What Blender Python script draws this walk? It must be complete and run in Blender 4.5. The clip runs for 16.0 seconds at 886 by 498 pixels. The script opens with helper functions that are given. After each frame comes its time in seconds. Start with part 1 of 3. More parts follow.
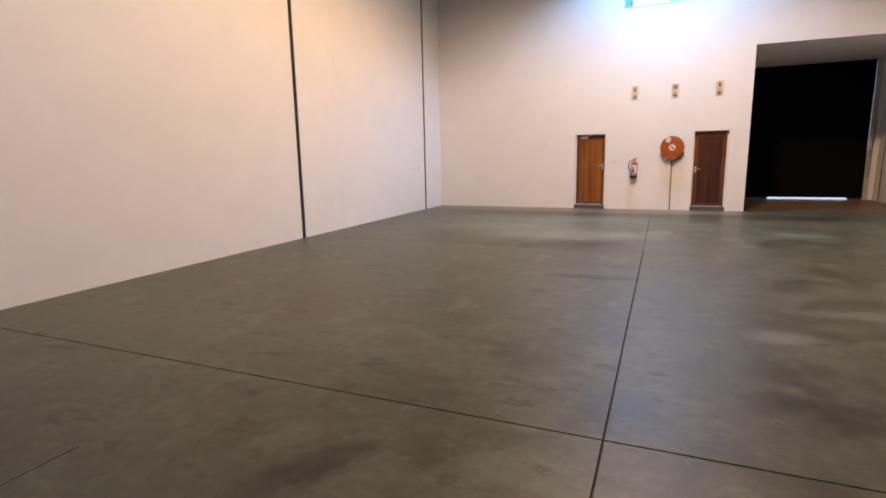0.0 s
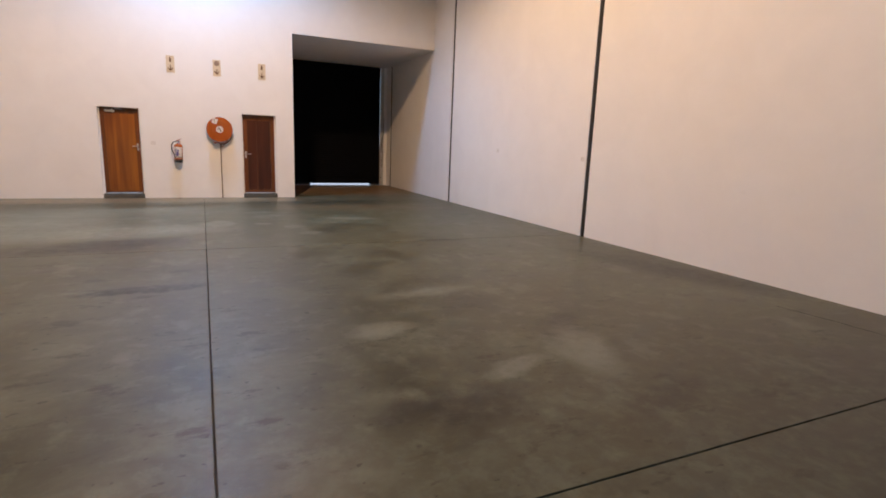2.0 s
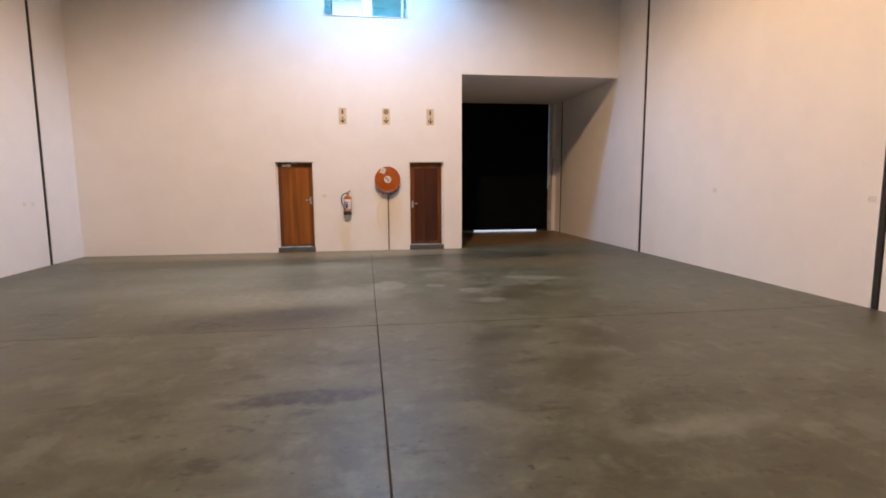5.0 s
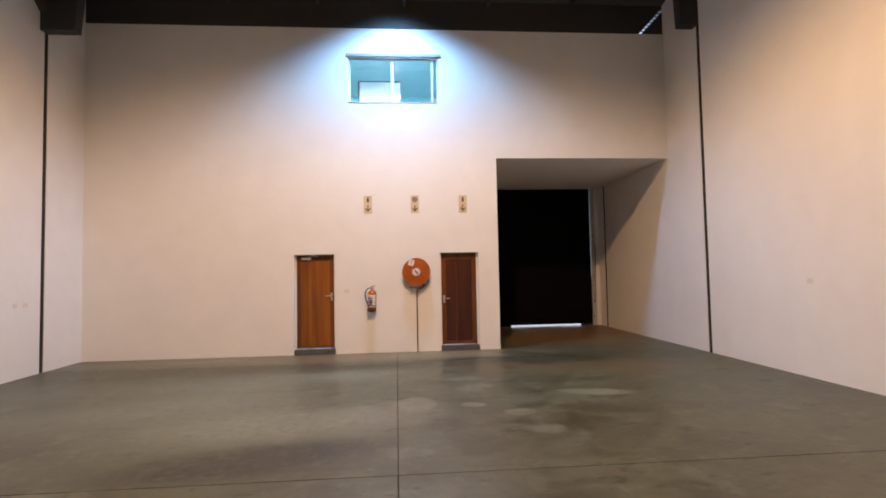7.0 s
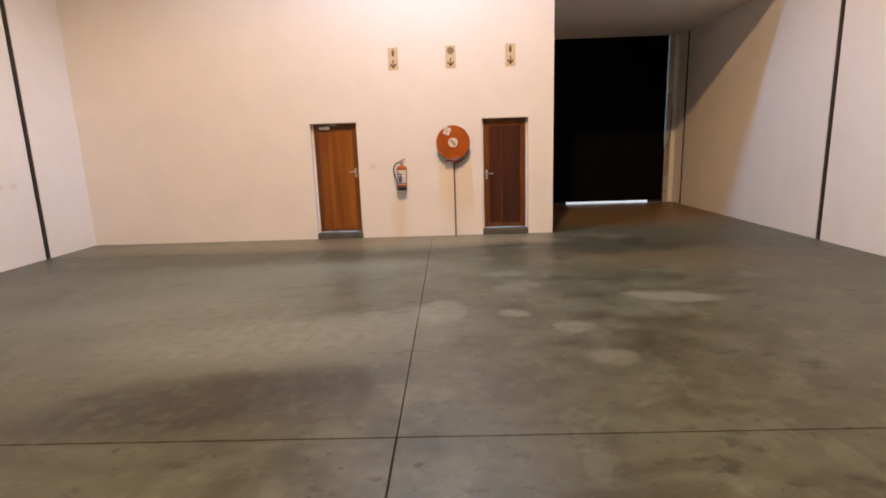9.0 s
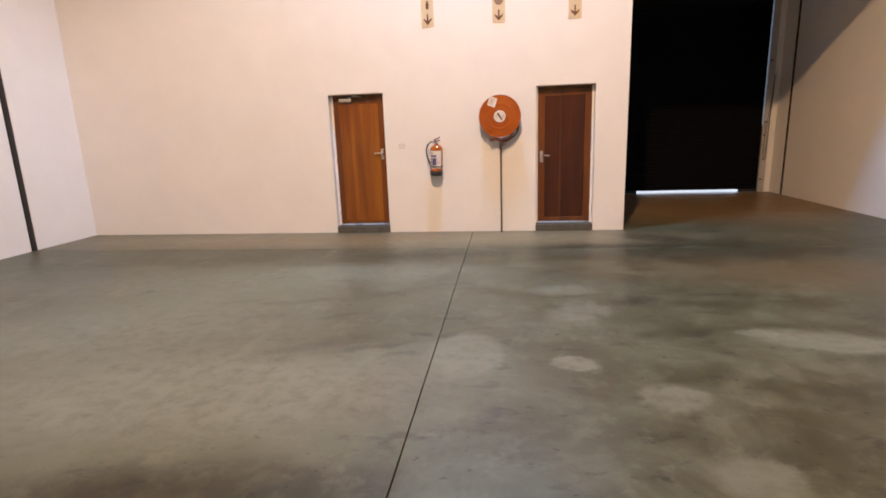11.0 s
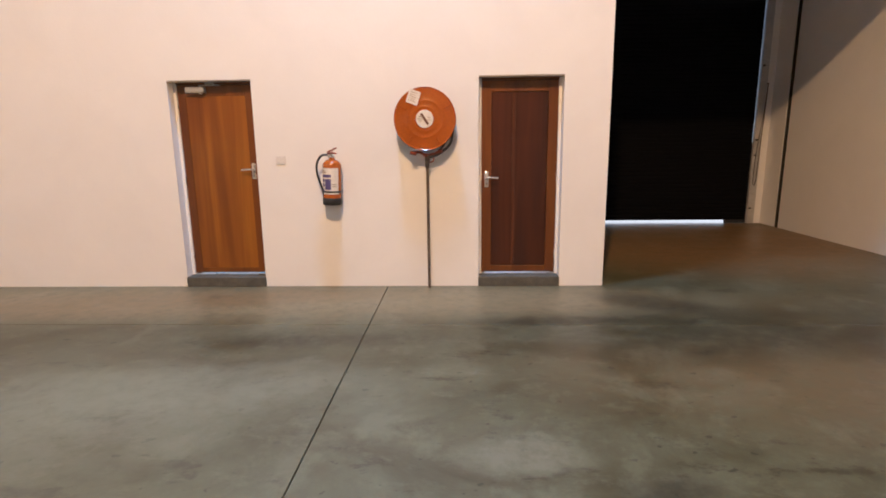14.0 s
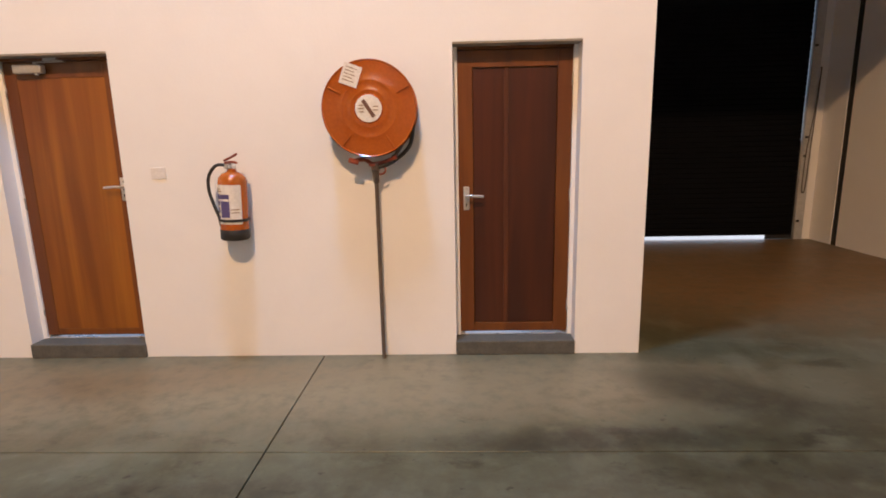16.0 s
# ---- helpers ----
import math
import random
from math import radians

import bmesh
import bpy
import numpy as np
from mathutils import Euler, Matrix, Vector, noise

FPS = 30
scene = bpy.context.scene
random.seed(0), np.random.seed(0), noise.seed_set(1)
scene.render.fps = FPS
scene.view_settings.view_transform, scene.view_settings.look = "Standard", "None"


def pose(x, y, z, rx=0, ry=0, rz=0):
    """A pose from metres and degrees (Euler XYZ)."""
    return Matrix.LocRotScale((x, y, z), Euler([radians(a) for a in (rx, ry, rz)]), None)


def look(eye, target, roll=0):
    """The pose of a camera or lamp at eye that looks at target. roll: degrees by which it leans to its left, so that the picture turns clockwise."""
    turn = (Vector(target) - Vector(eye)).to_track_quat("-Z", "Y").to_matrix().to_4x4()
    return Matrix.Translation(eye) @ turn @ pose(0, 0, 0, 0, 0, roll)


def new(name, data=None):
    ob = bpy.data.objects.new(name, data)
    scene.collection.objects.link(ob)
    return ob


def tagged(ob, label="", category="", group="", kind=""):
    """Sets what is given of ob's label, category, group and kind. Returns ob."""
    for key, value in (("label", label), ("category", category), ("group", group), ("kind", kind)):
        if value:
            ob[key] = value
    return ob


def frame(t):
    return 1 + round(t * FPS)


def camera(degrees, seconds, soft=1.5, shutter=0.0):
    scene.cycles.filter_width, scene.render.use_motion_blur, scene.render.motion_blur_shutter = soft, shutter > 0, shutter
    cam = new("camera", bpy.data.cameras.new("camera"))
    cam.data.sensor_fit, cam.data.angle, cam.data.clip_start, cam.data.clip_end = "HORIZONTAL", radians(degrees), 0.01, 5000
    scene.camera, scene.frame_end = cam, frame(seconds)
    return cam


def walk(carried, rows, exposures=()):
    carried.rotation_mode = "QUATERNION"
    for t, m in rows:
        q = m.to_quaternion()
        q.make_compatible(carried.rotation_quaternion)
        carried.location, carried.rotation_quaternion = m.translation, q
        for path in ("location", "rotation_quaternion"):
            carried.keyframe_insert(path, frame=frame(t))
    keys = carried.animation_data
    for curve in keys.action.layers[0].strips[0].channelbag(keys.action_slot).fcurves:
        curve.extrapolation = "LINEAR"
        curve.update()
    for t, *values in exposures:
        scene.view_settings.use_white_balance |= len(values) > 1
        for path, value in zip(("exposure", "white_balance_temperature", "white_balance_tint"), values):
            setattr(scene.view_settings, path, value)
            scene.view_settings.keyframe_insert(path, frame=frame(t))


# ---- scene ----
cam = camera(80.7, 16.0, soft=1.8)
PATH = [
    (0, (0.196, -0.259, 1.611), (-0.579, 1.551, 1.259), -1.1),
    (0.5, (0.118, 0.002, 1.561), (-0.265, 1.924, 1.16), -1.8),
    (1, (0.114, 0.301, 1.524), (-0.057, 2.255, 1.129), -1.2),
    (1.5, (0.033, 0.654, 1.528), (0.333, 2.599, 1.171), 0.2),
    (2, (-0.036, 0.931, 1.498), (0.776, 2.718, 1.114), 2.15),
    (2.5, (-0.016, 1.157, 1.49), (0.911, 2.892, 1.13), 1.5),
    (3, (-0.029, 1.395, 1.527), (0.927, 3.121, 1.198), 2.4),
    (3.5, (-0.127, 1.652, 1.573), (0.716, 3.436, 1.244), 1.0),
    (4, (-0.158, 2.015, 1.563), (0.422, 3.902, 1.241), -0.4),
    (6.5, (-0.139, 3.871, 1.654), (0.044, 5.862, 1.655), -0.7),
    (7, (-0.056, 4.195, 1.669), (0.11, 6.185, 1.764), -1.1),
    (7.5, (0.023, 4.609, 1.691), (0.146, 6.598, 1.526), -0.5),
    (8, (0.07, 5.04, 1.705), (0.111, 7.02, 1.425), -0.7),
    (8.5, (0.182, 5.44, 1.699), (0.185, 7.41, 1.355), -1.4),
    (11, (0.431, 7.594, 1.519), (0.176, 9.529, 1.083), -2.0),
    (11.5, (0.467, 7.994, 1.51), (0.378, 9.943, 1.07), -2.7),
    (12, (0.511, 8.394, 1.507), (0.364, 10.339, 1.065), -2.0),
    (12.5, (0.553, 8.834, 1.504), (0.43, 10.789, 1.097), -0.2),
    (13, (0.625, 9.254, 1.484), (0.479, 11.21, 1.095), -1.2),
    (13.5, (0.646, 9.735, 1.465), (0.476, 11.692, 1.091), -0.3),
    (14, (0.653, 10.219, 1.46), (0.579, 12.18, 1.072), -0.7),
    (14.5, (0.714, 10.668, 1.466), (0.643, 12.632, 1.093), -1.7),
    (15, (0.723, 11.148, 1.466), (0.635, 13.111, 1.091), -1.0),
    (15.5, (0.755, 11.6, 1.47), (0.764, 13.559, 1.063), -0.5),
    (16, (0.855, 12.026, 1.473), (0.791, 13.988, 1.088), -1.2),
]
EXPOSURES = [(0.0, -0.1, 5250, 11), (2.0, -0.24, 5250, 11), (4.0, -0.24, 5400, 11), (7.0, -0.32, 5750, 12), (8.5, -0.2, 6000, 12), (11.0, 0.06, 5600, 11), (15.0, 0.06, 5700, 12), (16.0, 0.0, 5750, 12)]
walk(cam, [(t, look(eye, target, roll)) for t, eye, target, roll in PATH], EXPOSURES)

# ---- plan, in metres ----
XL, XR = -6.61, 6.11            # inner faces of the side walls
YF, YS, YB = 15.58, 19.95, -8.0  # front wall face, roller shutter, rear wall
OX, OZ = 2.12, 4.22             # loading bay: its edge and its soffit
DOOR_A, DOOR_B, DOOR_H = (-2.31, -1.455), (0.825, 1.663), 2.135
WIN = (-1.12, 0.86, 5.46, 6.52)
FT = 0.23                       # thickness of the front wall
WALL_TOP, ROOF_Z, ROOF_K = 7.12, 7.8, 0.20      # roof height at the front wall, its rise towards the rear
JOINT_Y = (14.30, 8.40, 2.50, -3.40)
SLAB_Y = (-8.0, -3.3, 2.6, 8.64, 14.35, 19.99)
SLAB_X = -0.1


def roof_z(y):
    return ROOF_Z + ROOF_K * (YF - max(y, 8.4))


# ---- world, sun, lamps ----
world = bpy.data.worlds.new("sky")
scene.world = world
world.use_nodes = True
wn = world.node_tree.nodes
sky = wn.new("ShaderNodeTexSky")
sky.sky_type, sky.sun_disc = "NISHITA", False
sky.sun_elevation, sky.sun_rotation = radians(42), radians(40)
wn["Background"].inputs["Strength"].default_value = 0.15
world.node_tree.links.new(sky.outputs["Color"], wn["Background"].inputs["Color"])
sun = new("sun", bpy.data.lights.new("sun", "SUN"))
sun.data.energy, sun.data.angle, sun.data.color = 5.0, radians(0.5), (1, 0.95, 0.88)
sun.matrix_world = look((28.7, 54.1, 40.1), (0, 20, 0))

COOL, WARM, MILD = (0.36, 0.67, 1.0), (1.0, 0.56, 0.24), (0.70, 0.86, 1.0)
LAMPS = (  # x, y, z, watts, colour, half angle of the reflector's beam, softness, radius
    (-0.07, 14.38, 7.85, 1550, COOL, 68, 0.55, 0.34),
    (-0.10, 8.45, 8.10, 3500, WARM, 79, 0.42, 0.12),
    (0.00, 2.55, 8.10, 400, MILD, 76, 0.4, 0.12),
    (0.00, -3.35, 8.10, 380, MILD, 76, 0.4, 0.12),
)
for lx, ly, lz, watts, colour, half, blend, radius in LAMPS:
    lamp = new("high_bay_light", bpy.data.lights.new("high_bay_light", "SPOT"))
    lamp.data.energy, lamp.data.color = watts, colour
    lamp.data.spot_size, lamp.data.spot_blend, lamp.data.shadow_soft_size = radians(2 * half), blend, radius
    lamp.matrix_world = pose(lx, ly, lz)


# ---- materials ----
def material(name, rough=0.6, metal=0.0):
    m = bpy.data.materials.new(name)
    m.use_nodes = True
    b = m.node_tree.nodes["Principled BSDF"]
    b.inputs["Roughness"].default_value, b.inputs["Metallic"].default_value = rough, metal
    return m, m.node_tree, b


def node(tree, kind, **inputs):
    n = tree.nodes.new(kind)
    for key, value in inputs.items():
        n.inputs[key.replace("_", " ")].default_value = value
    return n


def mixer(tree, fac, a, b, blend="MIX"):
    """A colour mix; fac, a and b are sockets or values."""
    n = tree.nodes.new("ShaderNodeMix")
    n.data_type, n.blend_type = "RGBA", blend
    for socket, value in ((n.inputs[0], fac), (n.inputs[6], a), (n.inputs[7], b)):
        if isinstance(value, bpy.types.NodeSocket):
            tree.links.new(value, socket)
        else:
            socket.default_value = value if isinstance(value, float) else (*value[:3], 1)
    return n.outputs[2]


def ramp(tree, socket, lo, hi, a=0.0, b=1.0):
    n = tree.nodes.new("ShaderNodeMapRange")
    n.inputs[1].default_value, n.inputs[2].default_value = lo, hi
    n.inputs[3].default_value, n.inputs[4].default_value = a, b
    tree.links.new(socket, n.inputs[0])
    return n.outputs[0]


def position(tree, scale=(1, 1, 1), local=False):
    mapping = tree.nodes.new("ShaderNodeMapping")
    mapping.inputs["Scale"].default_value = scale
    if local:
        tree.links.new(tree.nodes.new("ShaderNodeTexCoord").outputs["Object"], mapping.inputs[0])
    else:
        tree.links.new(tree.nodes.new("ShaderNodeNewGeometry").outputs["Position"], mapping.inputs[0])
    return mapping.outputs[0]


def noisy(tree, vector, scale, detail=4.0, rough=0.55, distort=0.0):
    n = node(tree, "ShaderNodeTexNoise", Scale=scale, Detail=detail, Roughness=rough, Distortion=distort)
    tree.links.new(vector, n.inputs["Vector"])
    return n.outputs["Fac"]


def bump(tree, b, height, strength, distance):
    n = node(tree, "ShaderNodeBump", Strength=strength, Distance=distance)
    tree.links.new(height, n.inputs["Height"])
    tree.links.new(n.outputs[0], b.inputs["Normal"])


def speckled(name, colour, other, rough=0.6, metal=0.0, scale=6.0, fine=60.0, relief=0.15, depth=0.002, stretch=(1, 1, 1), local=False):
    """A surface of two tones: broad blotches and fine grain, with a fine relief."""
    m, tree, b = material(name, rough, metal)
    p = position(tree, stretch, local)
    broad, grain = noisy(tree, p, scale), noisy(tree, p, fine, 3.0)
    c = mixer(tree, ramp(tree, broad, 0.35, 0.7), colour, other)
    c = mixer(tree, 0.25, c, mixer(tree, ramp(tree, grain, 0.3, 0.7), tuple(0.6 * v for v in colour), tuple(min(1.0, 1.2 * v) for v in other)))
    tree.links.new(c, b.inputs["Base Color"])
    r = ramp(tree, broad, 0.3, 0.7, rough * 0.85, min(1.0, rough * 1.15))
    tree.links.new(r, b.inputs["Roughness"])
    bump(tree, b, grain, relief, depth)
    return m


def plain(name, colour, rough=0.5, metal=0.0):
    m, tree, b = material(name, rough, metal)
    b.inputs["Base Color"].default_value = (*colour, 1)
    return m


def wall_paint():
    m, tree, b = material("wall_paint", 0.55)
    p = position(tree)
    trowel = noisy(tree, p, 1.6, 5.0, 0.6, 0.4)
    grain = noisy(tree, p, 45.0, 3.0)
    scuff = noisy(tree, position(tree, (0.7, 0.7, 2.5)), 2.2, 8.0, 0.7)
    c = mixer(tree, ramp(tree, trowel, 0.3, 0.7), (0.82, 0.81, 0.805), (0.78, 0.77, 0.765))
    c = mixer(tree, ramp(tree, scuff, 0.66, 0.8, 0.0, 0.25), c, (0.55, 0.52, 0.48))
    tree.links.new(c, b.inputs["Base Color"])
    wave = tree.nodes.new("ShaderNodeMath")
    wave.operation = "MULTIPLY_ADD"
    wave.inputs[1].default_value = 0.15
    tree.links.new(grain, wave.inputs[0])
    tree.links.new(trowel, wave.inputs[2])
    bump(tree, b, wave.outputs[0], 0.35, 0.014)
    return m


STAINS_AND_SHADE = (  # x, y, half length, half width, degrees, strength, softness of the rim
    (-1.83, 2.71, 0.09, 0.05, 10, 0.8, 0.3),
    (-1.88, 3.09, 0.1, 0.05, 10, 0.8, 0.3),
    (-2.42, 2.35, 0.09, 0.06, 10, 0.8, 0.3),
    (-1.82, 2.38, 0.05, 0.03, 10, 0.8, 0.3),
    (-2.71, 3.02, 0.12, 0.04, 10, 0.8, 0.3),
    (-4.63, 2.46, 0.25, 0.05, 10, 0.8, 0.3),
    (1.43, 3.45, 0.35, 0.2, 18, 0.65, 0.4),
    (1.01, 3.53, 0.25, 0.12, 18, 0.65, 0.4),
    (2.85, 4.62, 0.25, 0.1, 18, 0.65, 0.4),
    (1.96, 3.89, 0.2, 0.1, 18, 0.65, 0.4),
    (2.56, 3.13, 0.4, 0.12, 18, 0.65, 0.4),
    (-1.68, 11.69, 0.2, 0.05, 18, 0.65, 0.4),
    (-0.56, 11.09, 0.3, 0.05, 18, 0.65, 0.4),
    (-2.17, 12.08, 0.2, 0.04, 18, 0.65, 0.4),
    (-1.01, 11.72, 0.18, 0.05, 18, 0.65, 0.4),
    (-1.06, 11.06, 0.3, 0.05, 18, 0.65, 0.4),
    (-1.49, 12.12, 0.25, 0.05, 18, 0.65, 0.4),
    (1.80, 11.42, 0.12, 0.05, 18, 0.65, 0.4),
    (1.51, 12.19, 0.25, 0.1, 18, 0.65, 0.4),
    (-0.04, 11.33, 0.08, 0.06, 18, 0.65, 0.4),
    (-1.44, 1.80, 0.36, 0.12, 55, 0.85, 0.4),
    (5.55, 5.80, 1.3, 0.36, 106, 0.8, 0.5),
    (-1.45, 9.15, 1.2, 0.38, 14, 0.75, 0.35),
    (-0.66, 6.68, 0.60, 0.13, 4, 0.9, 0.22),
    (2.45, 14.95, 0.55, 0.24, -28, 0.62, 0.4),
    (1.5, 14.45, 0.75, 0.10, 3, 0.65, 0.5),
    (2.6, 14.0, 1.5, 0.3, 0, 0.42, 0.6),
    (-0.5, 14.0, 0.9, 0.14, 4, 0.55, 0.6),
    (3.6, 14.4, 1.5, 0.5, 0, 0.38, 0.55),
    # the last two are broad shade on the near floor, painted into its colour
    (3.9, 2.2, 2.6, 1.5, -10, 0.68, 0.7),
    (-3.6, 1.0, 2.6, 1.5, 20, 0.42, 0.7),
)
STAINS_AND_WARM_LIGHT = (
    # bay floor: brown dust, deepened by painting in the warm lamp's light
    (4.2, 18.3, 2.5, 2.2, 0, 0.9, 0.3),
    (-2.6, 15.0, 1.6, 0.35, 8, 0.4, 0.6),
    (3.3, 13.2, 1.8, 0.6, -8, 0.35, 0.6),
    (-0.8, 15.2, 0.9, 0.2, 5, 0.3, 0.6),
)
# pale staining at the front wall's foot, with its bounced light painted in
STAINS_AND_BOUNCE = (
    (-2.4, 15.05, 4.6, 0.55, 0, 0.85, 0.5),
    (0.9, 15.15, 1.3, 0.4, 0, 0.8, 0.5),
)
STAINS_LIGHT = (
    (-1.5, 10.35, 1.6, 0.6, 8, 0.75, 0.45),
    (-2.9, 11.3, 1.6, 0.7, 12, 0.6, 0.5),
    (-2.6, 12.7, 2.4, 0.7, 5, 0.5, 0.6),
    (-1.0, 13.2, 0.8, 0.35, 10, 0.4, 0.5),
    (2.65, 11.30, 0.48, 0.20, -12, 0.75, 0.2),
    (0.93, 12.50, 0.30, 0.15, 0, 0.55, 0.3),
    (0.98, 11.85, 0.28, 0.20, 40, 0.5, 0.35),
    (0.12, 11.0, 0.26, 0.36, -8, 0.55, 0.15),
    (0.86, 10.87, 0.13, 0.12, 0, 0.7, 0.15),
    (2.24, 11.45, 0.13, 0.08, 0, 0.6, 0.15),
    (1.36, 10.44, 0.20, 0.14, 20, 0.6, 0.2),
    (1.50, 9.75, 0.17, 0.15, 0, 0.45, 0.25),
    (1.22, 4.85, 0.28, 0.14, 10, 0.55, 0.3),
    (1.91, 5.80, 0.50, 0.12, 5, 0.5, 0.4),
    (1.91, 3.85, 0.28, 0.10, 20, 0.55, 0.3),
    (2.60, 3.95, 0.45, 0.20, 70, 0.5, 0.4),
)


def concrete():
    m, tree, b = material("power_floated_concrete", 0.6)
    b.inputs["Specular IOR Level"].default_value = 0.4
    p = position(tree)
    broad, middle = noisy(tree, p, 0.32, 5.0, 0.6, 0.6), noisy(tree, position(tree, (1, 1.25, 1)), 1.5, 8.0, 0.68, 0.5)
    fine, grit = noisy(tree, p, 9.0, 6.0, 0.65), noisy(tree, p, 140.0, 2.0)
    c = mixer(tree, ramp(tree, broad, 0.38, 0.62), (0.059, 0.057, 0.030), (0.085, 0.090, 0.056))
    c = mixer(tree, ramp(tree, middle, 0.46, 0.64, 0.0, 0.6), c, (0.129, 0.138, 0.095))
    c = mixer(tree, ramp(tree, middle, 0.47, 0.32, 0.0, 0.75), c, (0.036, 0.033, 0.017))
    c = mixer(tree, ramp(tree, fine, 0.40, 0.66, 0.0, 0.32), c, (0.050, 0.046, 0.028))
    flecks = noisy(tree, position(tree, (0.8, 1.7, 1)), 2.5, 7.0, 0.70)
    c = mixer(tree, ramp(tree, flecks, 0.575, 0.635, 0.0, 0.68), c, (0.027, 0.024, 0.013))
    spots = noisy(tree, position(tree, (1.0, 1.3, 1)), 12.0, 2.0, 0.5)
    c = mixer(tree, ramp(tree, spots, 0.68, 0.72, 0.0, 0.7), c, (0.019, 0.019, 0.012))
    pale = noisy(tree, position(tree, (1.4, 1, 1)), 1.7, 6.0, 0.62)
    c = mixer(tree, ramp(tree, pale, 0.56, 0.64, 0.0, 0.38), c, (0.148, 0.159, 0.115))
    bloom = noisy(tree, position(tree, (0.9, 1.3, 1)), 4.6, 9.0, 0.74, 0.3)
    c = mixer(tree, ramp(tree, bloom, 0.53, 0.66, 0.0, 0.32), c, (0.163, 0.173, 0.130))
    warp = node(tree, "ShaderNodeTexNoise", Scale=2.6, Detail=9.0, Roughness=0.72)
    tree.links.new(p, warp.inputs["Vector"])
    shifted = tree.nodes.new("ShaderNodeVectorMath")
    shifted.operation = "MULTIPLY_ADD"
    shifted.inputs[1].default_value, shifted.inputs[2].default_value = (0.34, 0.34, 0), (-0.17, -0.17, 0)
    tree.links.new(warp.outputs["Color"], shifted.inputs[0])
    moved = tree.nodes.new("ShaderNodeVectorMath")
    tree.links.new(p, moved.inputs[0])
    tree.links.new(shifted.outputs[0], moved.inputs[1])
    for patches, tone in ((STAINS_AND_BOUNCE, (0.235, 0.200, 0.125)), (STAINS_AND_WARM_LIGHT, (0.185, 0.108, 0.048)), (STAINS_AND_SHADE, (0.020, 0.017, 0.012)), (STAINS_LIGHT, (0.190, 0.203, 0.162))):
        for sx, sy, half, width, turn, strength, rim in patches:
            spot = tree.nodes.new("ShaderNodeMapping")
            spot.vector_type = "TEXTURE"
            spot.inputs["Location"].default_value = (sx, sy, 0)
            spot.inputs["Rotation"].default_value = (0, 0, radians(turn))
            spot.inputs["Scale"].default_value = (half, width, 50)
            tree.links.new(moved.outputs[0], spot.inputs[0])
            reach = tree.nodes.new("ShaderNodeVectorMath")
            reach.operation = "LENGTH"
            tree.links.new(spot.outputs[0], reach.inputs[0])
            worn = tree.nodes.new("ShaderNodeMath")
            worn.operation = "MULTIPLY"
            tree.links.new(ramp(tree, reach.outputs["Value"], 1.0 + rim, 1.0 - rim, 0.0, strength), worn.inputs[0])
            tree.links.new(ramp(tree, fine, 0.36, 0.56, 0.5, 1.0), worn.inputs[1])
            c = mixer(tree, worn.outputs[0], c, tone)
    tree.links.new(c, b.inputs["Base Color"])
    tree.links.new(ramp(tree, middle, 0.3, 0.7, 0.36, 0.5), b.inputs["Roughness"])
    bump(tree, b, mixer(tree, 0.3, fine, grit), 0.12, 0.004)
    return m


def timber(name, dark, light, figure=1.0, streak=0.3):
    """Upright grain: broad slow figure, finer streaks, short dark pores."""
    m, tree, b = material(name, 0.36)
    rings = noisy(tree, position(tree, (5.0, 5.0, 0.32), True), 1.1 * figure, 3.0, 0.5, 0.8)
    streaks = noisy(tree, position(tree, (22, 22, 0.5), True), 1.4, 4.0, 0.6, 0.3)
    grain = noisy(tree, position(tree, (60, 60, 1.6), True), 3.0, 4.0, 0.6)
    c = mixer(tree, ramp(tree, rings, 0.34, 0.66), dark, light)
    c = mixer(tree, ramp(tree, streaks, 0.48, 0.72, 0.0, streak), c, dark)
    c = mixer(tree, ramp(tree, grain, 0.5, 0.75, 0.0, 0.6 * streak), c, tuple(0.5 * v for v in dark))
    tree.links.new(c, b.inputs["Base Color"])
    tree.links.new(ramp(tree, rings, 0.3, 0.7, 0.42, 0.32), b.inputs["Roughness"])
    bump(tree, b, grain, 0.1, 0.001)
    return m


PAINT = wall_paint()
CONCRETE = concrete()
JOINT = speckled("joint_filler", (0.010, 0.009, 0.008), (0.022, 0.02, 0.018), 0.85)
SEALANT = speckled("joint_sealant", (0.018, 0.017, 0.016), (0.035, 0.033, 0.03), 0.8, scale=3)
STEP_GREY = speckled("step_cement", (0.07, 0.068, 0.06), (0.12, 0.115, 0.10), 0.8, scale=9, relief=0.4)
LINTEL = speckled("lintel_cement", (0.30, 0.28, 0.26), (0.40, 0.38, 0.35), 0.8)
GOLD_WOOD = timber("honey_veneer", (0.150, 0.042, 0.004), (0.34, 0.125, 0.008), 0.8, 0.18)
EDGE_WOOD = timber("meranti_rail", (0.105, 0.031, 0.004), (0.185, 0.062, 0.008))
RED_WOOD = timber("dark_meranti", (0.038, 0.0085, 0.002), (0.078, 0.0195, 0.004))
# lighter copy of the dark meranti, for the streak of sheen on door 2
SHEEN_WOOD = timber("meranti_sheen", (0.065, 0.018, 0.005), (0.12, 0.036, 0.009))
STEEL = speckled("brushed_steel", (0.62, 0.61, 0.60), (0.74, 0.73, 0.72), 0.28, 0.65)
GREY_METAL = speckled("closer_grey", (0.42, 0.42, 0.42), (0.5, 0.5, 0.5), 0.4, 0.3)
RUST = speckled("weathered_pipe", (0.075, 0.058, 0.048), (0.14, 0.105, 0.085), 0.6, 0.2)
